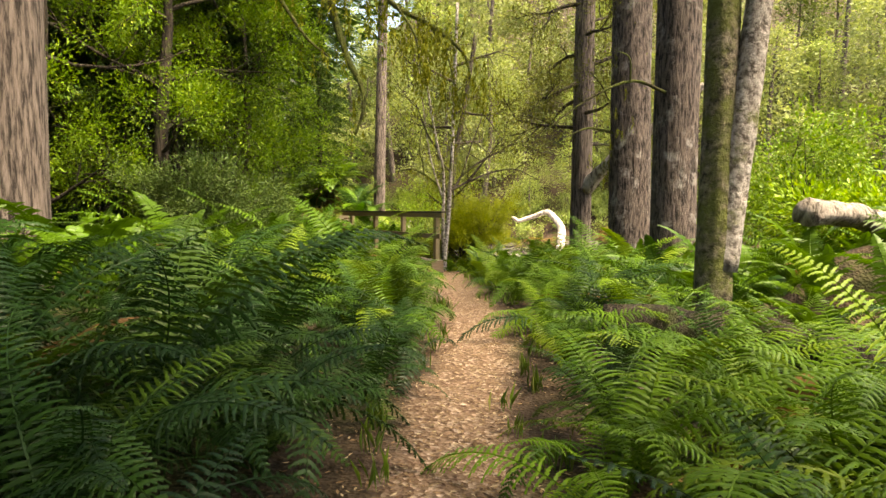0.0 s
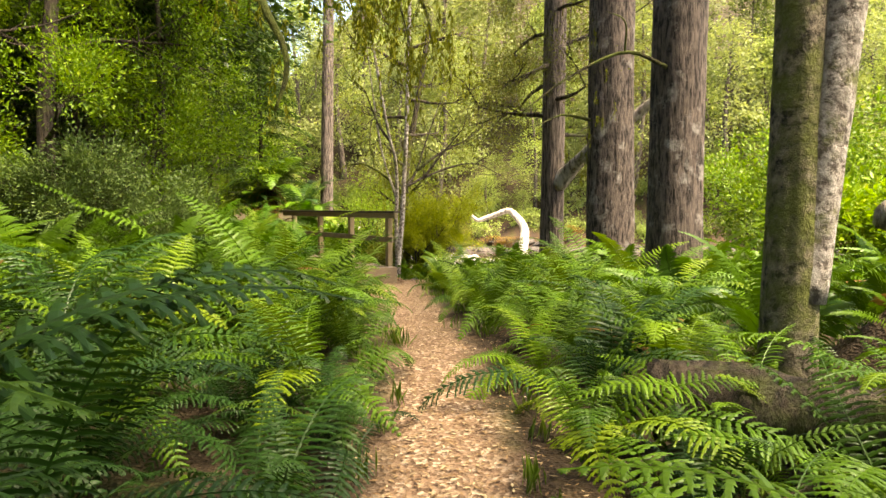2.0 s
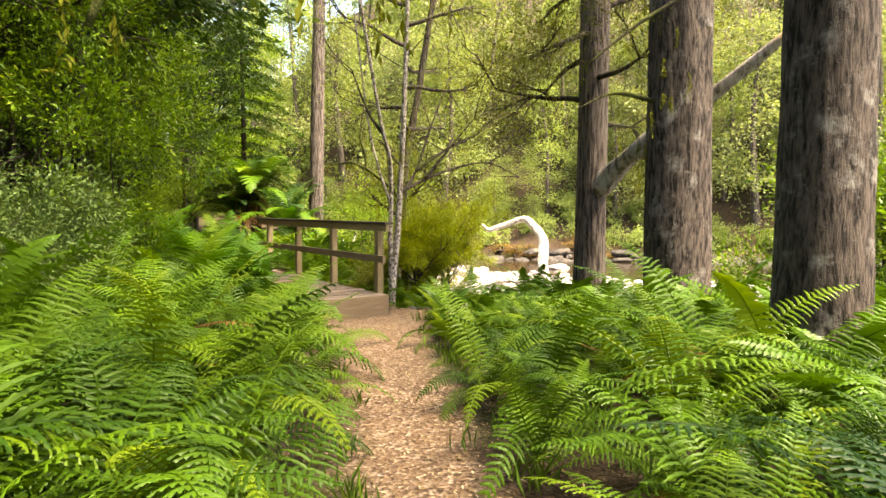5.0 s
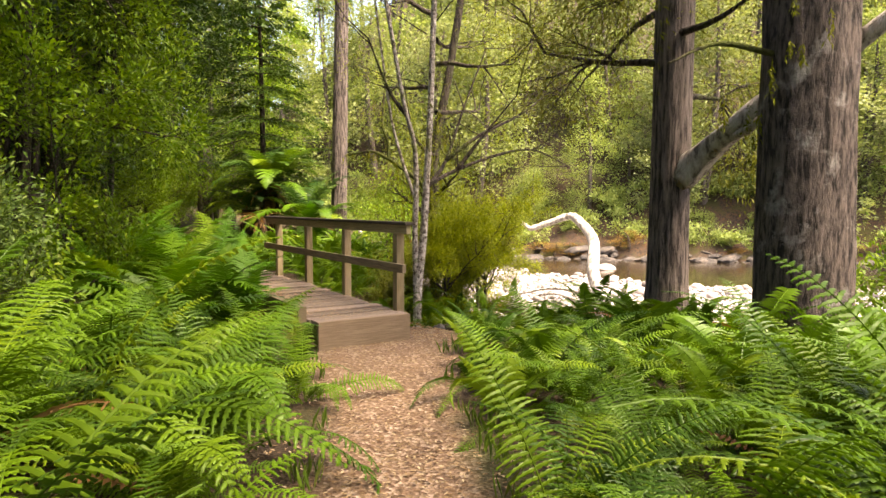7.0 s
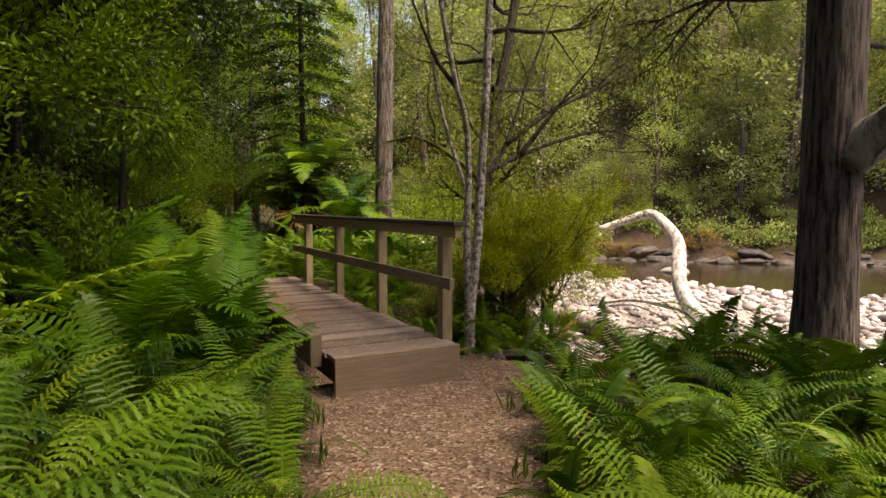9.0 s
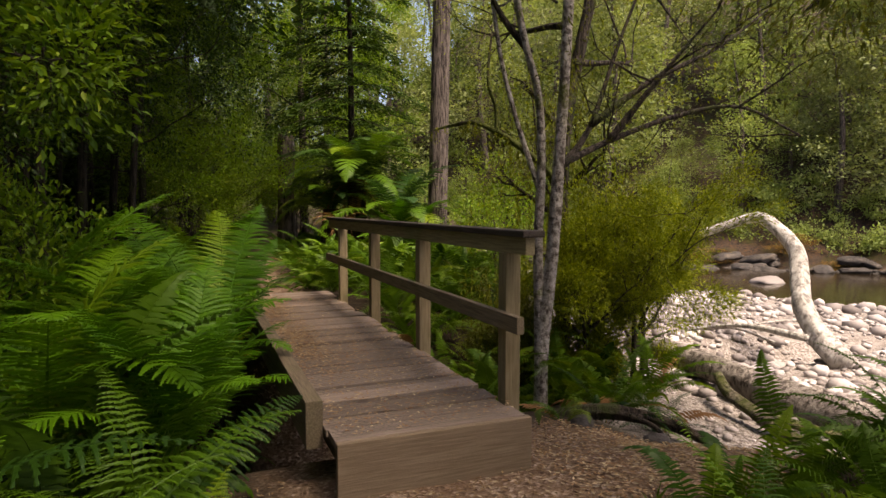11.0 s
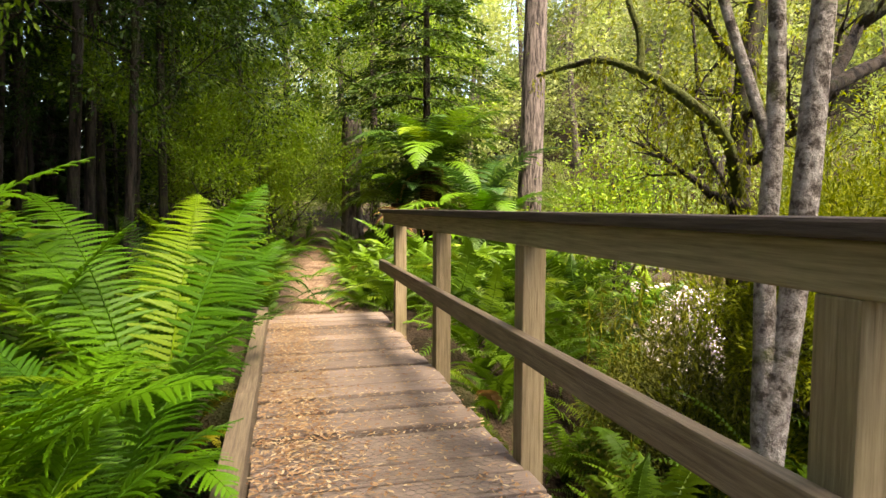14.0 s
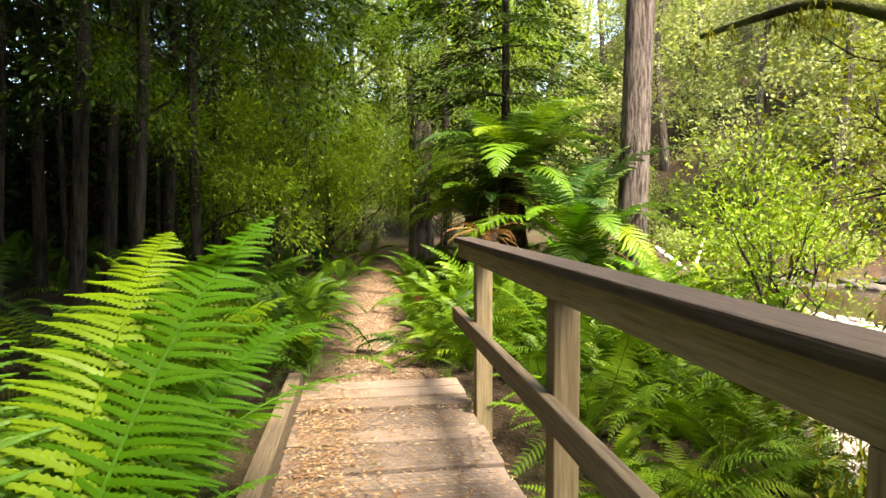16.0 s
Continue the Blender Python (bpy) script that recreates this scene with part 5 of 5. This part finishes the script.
# layered conifer behind the tree ferns
def layered_tree(x, y, h, reach, leaf, label, seed):
    """A conifer-like tree: level boughs in tiers, each a flat drooping spray of small leaves."""
    rng = np.random.default_rng(seed)
    t = root("tree", x, y, ground_z(x, y) - 0.1, label, "tree")
    child("trunk", trunk_mesh("trunk", [(0, 0, -0.1), (0.05, 0.0, h * 0.4), (0.0, 0.1, h)], [0.1, 0.08, 0.03], BARK_DARK, 14, 24, 0.08, seed, 0.3), t)
    V, F, c, d = [], [], [], []
    z, turn = h * 0.17, 0.0
    while z < h * 0.97:
        k = reach * (1 - 0.8 * (z / h) ** 1.6)
        for _ in range(4):
            turn += 1.62 + rng.uniform(-0.3, 0.3)
            L = k * rng.uniform(0.6, 1.1)
            out = np.array((math.cos(turn), math.sin(turn), 0))
            side = np.array((-out[1], out[0], 0))
            lift = rng.uniform(0.05, 0.3)
            pts = [Vector(out * L * u + (0, 0, z + L * (lift * u - 0.42 * u * u))) for u in np.linspace(0, 1, 6)]
            tube(V, F, pts, list(np.linspace(0.022, 0.005, 6)), 4, cap=False)
            n = int(620 * L / reach) + 120
            u = rng.uniform(0.18, 1.05, n)
            fan = 0.30 * L * np.sin(np.pi * np.clip(u * 0.85, 0, 1)) + 0.05
            w = rng.uniform(-1, 1, n) * fan
            tuft = rng.normal(0, 0.035, (n, 3))
            c.append(out * (L * u)[:, None] + side * w[:, None] + np.stack([0 * u, 0 * u, z + L * (lift * u - 0.42 * u * u) - 0.25 * np.abs(w)], 1) + tuft)
            d.append(out + side * np.sign(w)[:, None] * 0.9 + np.array((0, 0, -0.15)))
        z += h * 0.048
    child("branchwork", mesh_from("branchwork", V, F, BARK_DARK), t)["kind"] = "stuff"
    child("crown", leaf_mesh("crown", np.concatenate(c), np.concatenate(d), 0.11, leaf, rng, slim=0.35, droop=0.25, jitter=0.5), t)


layered_tree(9.85, 23.8, 9.5, 2.5, LEAF_CONIFER, "layered dark conifer-like tree behind the tree ferns", 151)
crown_tree("tree", 9.4, 28.0, 9.0, 0.12, LEAF_MID, 0.11, "layered dark conifer-like tree behind the tree ferns", 152, 0.2, 2.0, 16, 22, 0.16, bark=BARK_DARK, slim=0.3, rise=0.0)
crown_tree("tree", 10.5, 30.0, 8.0, 0.10, LEAF_BRIGHT, 0.12, "light green young tree on the river bank", 154, 0.12, 1.9, 12, 22, 0.2, bark=BARK_GREY)
crown_tree("tree", 7.0, 31.0, 8.0, 0.12, LEAF_MID, 0.12, "light green young tree on the river bank", 155, 0.12, 2.0, 12, 22, 0.2, bark=BARK_GREY)

for i, (x, y) in enumerate(((6.2, 28.0), (9.0, 33.0), (5.0, 33.0), (8.5, 34.5), (7.2, 29.5))):
    r2 = random.Random(i + 400)
    s = r2.uniform(0.8, 1.2)
    copy_thing(kinds[4] if i != 1 else kinds[2], pose(x, y, ground_z(x, y) - 0.2, 0, 0, r2.uniform(0, 360)) @ Matrix.Diagonal((s * 0.8, s * 0.8, s * 1.2, 1)))
# rotten stump
sx, sy = 8.33, 24.4
st = root("tree_stump", sx, sy, ground_z(sx, sy) - 0.1, "tall rotten broken tree stump at the path bend", "stump")
V, F = [], []
rings, sides = 26, 26
for i in range(rings):
    f = i / (rings - 1)
    for k in range(sides):
        w = 2 * math.pi * k / sides
        top = 3.0 + 0.4 * noise.noise(Vector((math.cos(w) * 2, math.sin(w) * 2, 5)))
        r = 0.2 * (1 + 0.5 * math.exp(-f * 6)) * (1 + 0.25 * noise.noise(Vector((math.cos(w) * 2, math.sin(w) * 2, f * 3))))
        V.append((math.cos(w) * r, math.sin(w) * r, top * f))
for i in range(rings - 1):
    for k in range(sides):
        F.append((i * sides + k, i * sides + (k + 1) % sides, (i + 1) * sides + (k + 1) % sides, (i + 1) * sides + k))
V.append((0, 0, 2.75))
F += [((rings - 1) * sides + k, (rings - 1) * sides + (k + 1) % sides, len(V) - 1) for k in range(sides)]
child("trunk", mesh_from("trunk", V, F, STUMPWOOD), st)


# ---------------- logs, driftwood, rocks ----------------
def log(name, label, pts, r0, r1, material, seed, branches=(), rough=0.18, category="log"):
    p0 = Vector(pts[0])
    t = root(name, p0.x, p0.y, p0.z, label, category)
    loc = [Vector(p) - p0 for p in pts]
    V, F = [], []
    tube(V, F, smooth_line(loc, 44), list(np.linspace(r0, r1, 44)), 18, rough, seed)
    child("stem", mesh_from("stem", V, F, material), t)
    for bp, b0, b1 in branches:
        add_branch(t, [Vector(p) - p0 for p in bp], b0, b1, material, 16, 8, 0.2)
    return t


log("dead_tree", "bleached white dead tree bent over the shore stones", [(13.86, 13.44, -0.43), (13.97, 13.86, -0.17), (14.14, 14.26, 0.22), (14.54, 14.65, 0.69), (14.66, 14.84, 0.99), (14.68, 15.19, 1.28), (14.69, 15.53, 1.43), (14.48, 15.86, 1.32), (14.17, 16.12, 1.18), (14.01, 16.21, 1.14), (13.84, 16.31, 1.28)], 0.16, 0.045, DEADWOOD, 2,
    [([(13.0, 13.3, 0.0), (12.9, 14.2, 0.0), (12.7, 15.0, -0.2)], 0.05, 0.02)])
log("fallen_log", "grey weathered fallen log lying on the shore", [(11.75, 15.0, -0.32), (11.55, 14.2, -0.22), (11.4, 13.2, -0.2), (11.25, 12.2, -0.22), (11.25, 11.0, -0.3), (11.3, 10.2, -0.4)], 0.13, 0.21, DRIFTWOOD, 5)
log("fallen_branch", "forked mossy fallen branch under the grey log", [(10.55, 11.0, -0.4), (10.6, 11.7, -0.28), (10.75, 12.35, -0.18), (10.95, 12.7, -0.1)], 0.07, 0.045, BARK_MOSSY, 6, [([(10.65, 11.9, -0.24), (10.95, 11.6, -0.3), (11.2, 11.2, -0.36)], 0.05, 0.03)])
log("exposed_root", "dark exposed root above the gravel by the bridge", [(8.75, 12.3, -0.12), (9.15, 12.2, -0.08), (9.6, 12.0, -0.16), (9.9, 11.75, -0.3)], 0.065, 0.035, BARK_DARK, 14, [([(9.3, 12.15, -0.1), (9.45, 11.9, -0.16), (9.4, 11.65, -0.24)], 0.028, 0.012)], rough=0.5, category="root")
fern(9.3, 12.32, "dark", 901, 10, 0.55, dead=4)
fern(9.7, 12.15, "darkfine", 902, 10, 0.5, dead=2)
fern(8.55, 11.85, "midfine", 903, 8, 0.4, dead=1)
log("drift_branch", "thin bleached drift branch on the stones", [(15.6, 17.4, -0.62), (14.6, 17.8, -0.5), (13.2, 18.4, -0.55)], 0.045, 0.015, DEADWOOD, 7)
log("drift_branch", "thin bleached drift branch on the stones", [(16.8, 15.6, -0.72), (16.1, 15.9, -0.45), (15.2, 16.4, -0.6)], 0.03, 0.012, DEADWOOD, 8)
log("drift_branch", "thin bleached drift branch on the stones", [(13.9, 16.4, -0.62), (14.1, 15.5, -0.35), (14.4, 14.9, -0.5)], 0.04, 0.02, DEADWOOD, 9)
log("fallen_log", "broken log with pale bark on a root mound", [(6.27, 2.71, 1.47), (6.81, 2.72, 1.46), (7.47, 2.78, 1.41), (8.93, 2.79, 1.21)], 0.125, 0.11, DRIFTWOOD, 10, rough=0.4)
log("drift_tree", "white forked drift tree at the river edge", [(13.2, 22.4, -0.45), (13.7, 23.6, 0.0), (14.1, 24.8, 0.35), (14.1, 26.0, 0.75)], 0.12, 0.05, DEADWOOD, 11, [([(13.9, 24.2, 0.2), (14.5, 24.9, 0.5), (14.9, 25.3, 1.0)], 0.06, 0.02)])
log("fallen_log", "dark rotten log half buried among the ferns", [(4.15, 2.95, 0.62), (4.4, 2.45, 0.66), (4.75, 1.9, 0.6), (5.1, 1.3, 0.45)], 0.17, 0.13, BARK_DARK, 12, rough=0.5)
for i, (a, b) in enumerate((((3.35, 1.75), (4.5, 1.55)), ((3.5, 2.25), (4.6, 2.15)), ((3.75, 2.9), (4.5, 2.15)), ((3.4, 1.35), (4.3, 0.9)), ((4.1, 2.1), (3.75, 2.75)))):
    za, zb = ground_z(*a), ground_z(*b)
    log("dead_stick", "grey dead stick lying among the ferns", [(a[0], a[1], za + 0.03), ((a[0] + b[0]) / 2, (a[1] + b[1]) / 2 + 0.05, (za + zb) / 2 + 0.12), (b[0], b[1], zb + 0.1)], 0.028, 0.015, TWIGS, 20 + i, category="stick")


def rock_mesh(name, r, seed, material, squash=0.6, sub=2):
    bm = bmesh.new()
    bmesh.ops.create_icosphere(bm, subdivisions=sub, radius=1)
    for v in bm.verts:
        k = 1 + 0.28 * noise.noise(v.co * 1.1 + Vector((seed * 3.7, 0, 0))) + 0.08 * noise.noise(v.co * 2.9 + Vector((0, seed, 0)))
        v.co = Vector((v.co.x * r * 1.15, v.co.y * r * 0.9, v.co.z * r * squash)) * k
    me = bpy.data.meshes.new(name)
    bm.to_mesh(me)
    bm.free()
    me.materials.append(material)
    me.polygons.foreach_set("use_smooth", [True] * len(me.polygons))
    return me


rnd = random.Random(5)
bank_shapes = [rock_mesh("bank_rock", 1.0, 60 + i, ROCK, 0.42, 3) for i in range(9)]
for me in bank_shapes:
    for vert in me.vertices:
        n = vert.co.normalized()
        vert.co *= 1 + 0.22 * noise.noise(n * 3.1 + vert.co) + 0.12 * noise.noise(n * 7.3)
for i in range(230):
    v, u = rnd.uniform(-24, 30), 38.7 + rnd.uniform(-0.7, 0.7)
    x, y = (u - v) / math.sqrt(2), (u + v) / math.sqrt(2)
    if x < shore_x(y) + 1:
        continue
    ob = new("bank_rock", rnd.choice(bank_shapes))
    s = rnd.uniform(0.18, 0.5)
    ob.matrix_basis = pose(x, y, max(-1.0, ground_z(x, y)) + rnd.uniform(-0.15, 0.1), rnd.uniform(-15, 15), rnd.uniform(-15, 15), rnd.uniform(0, 360)) @ Matrix.Diagonal((s * 1.4, s, s, 1))
    tagged(ob, "dark broken rock at the foot of the far bank", "rock", "rocks along the far bank")
for x, y, r in ((9.55, 11.15, 0.13), (9.95, 10.95, 0.12), (9.3, 11.7, 0.09), (8.65, 11.75, 0.1)):
    ob = new("rock", rock_mesh("rock", r, x * 7, ROCK, 0.65, 3))
    ob.matrix_basis = pose(x, y, ground_z(x, y) + 0.02, 0, 0, x * 90)
    tagged(ob, "rounded dark rock beside the bridge end", "rock")
ob = new("rock", rock_mesh("rock", 0.6, 3, STONE, 0.3, 3))
ob.matrix_basis = pose(24.3, 23.4, -0.95, 0, 0, 20)
tagged(ob, "flat pale rock in the river", "rock")


# ---------------- small ground cover ----------------
rng = np.random.default_rng(12)


def litter_patch(name, points, size, label, material=None):
    n = len(points)
    d = rng.normal(0, 1, (n, 3))
    d[:, 2] *= 0.12
    V, F = leaf_cloud(points, d, size, rng, slim=0.34, droop=0.0, jitter=0.1)
    V = V.reshape(n, 4, 3)
    flat = (V - V[:, :1]) * np.array((1, 1, 0.25))
    V = (V[:, :1] + flat).reshape(-1, 3)
    V[:, 2] = np.maximum(V[:, 2], np.repeat(np.asarray(points)[:, 2], 4))
    ob = new(name, mesh_from(name, V, F, material or LITTER, False))
    return tagged(ob, label, "leaf litter", kind="stuff")


pts = []
while len(pts) < 15000:
    x, y = rng.uniform(-0.5, 9.2), rng.uniform(-1.5, 11.6)
    if y > 11.0 and 6.5 < x < 8.0:
        continue
    d, _ = off_path(x, y)
    if d < 0.55 and rng.uniform() < (1.0 if d < 0.05 else 0.35):
        pts.append((x, y, ground_z(x, y) + 0.006 + rng.uniform(0, 0.012)))
litter_patch("leaf_litter", pts, 0.036, "tan and orange dry leaf litter on the dirt path")
pts = []
while len(pts) < 8500:
    x, y = rng.uniform(6.7, 7.78), rng.uniform(11.1, 16.6)
    edge = abs(x - 6.88)
    if rng.uniform() < 0.16 + 0.95 * math.exp(-(edge / 0.2) ** 2) * smoothstep(12.0, 13.4, y):
        pts.append((x, y, 0.43 + rng.uniform(0, 0.01)))
litter_patch("deck_litter", pts, 0.036, "dry orange leaves scattered over the bridge deck", material=LITTER_RUST)
pts = []
while len(pts) < 3000:
    x, y = rng.uniform(6.4, 8.6), rng.uniform(16.6, 28)
    if off_path(x, y)[0] < 0.2:
        pts.append((x, y, ground_z(x, y) + 0.01 + rng.uniform(0, 0.012)))
litter_patch("leaf_litter", pts, 0.045, "tan dry leaf litter on the path beyond the bridge")

pts = []
while len(pts) < 2600:
    x, y = rng.uniform(7.85, 9.5), rng.uniform(10.2, 12.0)
    if off_path(x, y)[0] < 0.2 and rng.uniform() < 0.8:
        pts.append((x, y, ground_z(x, y) + 0.008 + rng.uniform(0, 0.012)))
litter_patch("leaf_litter", pts, 0.036, "rusty dry leaves heaped beside the bridge end", material=LITTER_RUST)

# grass tufts along the path edge
pts, dirs = [], []
for _ in range(900):
    x, y = rng.uniform(0.5, 8.8), rng.uniform(0.5, 10.8)
    d, _s = off_path(x, y)
    if 0.02 < d < 0.35:
        for k in range(9):
            pts.append((x + rng.normal(0, 0.03), y + rng.normal(0, 0.03), ground_z(x, y)))
            dirs.append((rng.normal(0, 0.5), rng.normal(0, 0.5), 2.0))
ob = new("grass", leaf_mesh("grass", np.array(pts), np.array(dirs), 0.14, GRASS, rng, slim=0.06, droop=0.0, jitter=0.25))
tagged(ob, "thin green grass tufts along the path edge", "grass", kind="stuff")

# ---------------- shore stones ----------------
shore = root("stony_shore", 0, 0, 0, "pale rounded river stones piled along the shore", "stones", kind="structure")
kinds_s = [rock_mesh("stone", 1.0, 30 + i, STONE, 0.55 + 0.1 * (i % 3), 1) for i in range(8)]
rnd = random.Random(31)


def on_bar(x, y):
    d = x - shore_x(y)
    u = (x + y) / math.sqrt(2)
    return d > 0.5 and u < 27.9


n = 0
while n < 290:
    x, y = rnd.uniform(9.6, 14.5), rnd.uniform(10.4, 17)
    gravel = x - shore_x(y) < 1.7 and y < 14
    if not on_bar(x, y) or (gravel and rnd.random() < 0.75):
        continue
    s = rnd.uniform(0.045, 0.11) if not gravel else rnd.uniform(0.03, 0.06)
    ob = child("stone", rnd.choice(kinds_s), shore)
    ob.matrix_basis = pose(x, y, ground_z(x, y) + s * 0.3, rnd.uniform(-20, 20), rnd.uniform(-20, 20), rnd.uniform(0, 360)) @ Matrix.Diagonal((s, s, s, 1))
    n += 1
V, F = [], []
shapes = [([v.co.copy() for v in me.vertices], [tuple(q.vertices) for q in me.polygons]) for me in kinds_s]
n = 0
while n < 8000:
    x, y = rnd.uniform(9.5, 30), rnd.uniform(-2, 32)
    if not on_bar(x, y):
        continue
    far = math.hypot(x - 7, y - 10)
    if far > 14 and rnd.random() < 0.35:
        continue
    gravel = x - shore_x(y) < 1.7 and y < 14
    s = (rnd.uniform(0.03, 0.075) if rnd.random() < 0.88 else rnd.uniform(0.08, 0.16)) * (1.0 if far < 12 else 1.35)
    if gravel:
        s *= 0.4
    vs, fs = rnd.choice(shapes)
    m = pose(x, y, ground_z(x, y) + s * 0.25, rnd.uniform(-20, 20), rnd.uniform(-20, 20), rnd.uniform(0, 360)) @ Matrix.Diagonal((s, s, s, 1))
    b = len(V)
    V.extend(m @ v for v in vs)
    F.extend(tuple(b + i for i in q) for q in fs)
    n += 1
child("stone_bed", mesh_from("stone_bed", V, F, STONE), shore)["kind"] = "stuff"
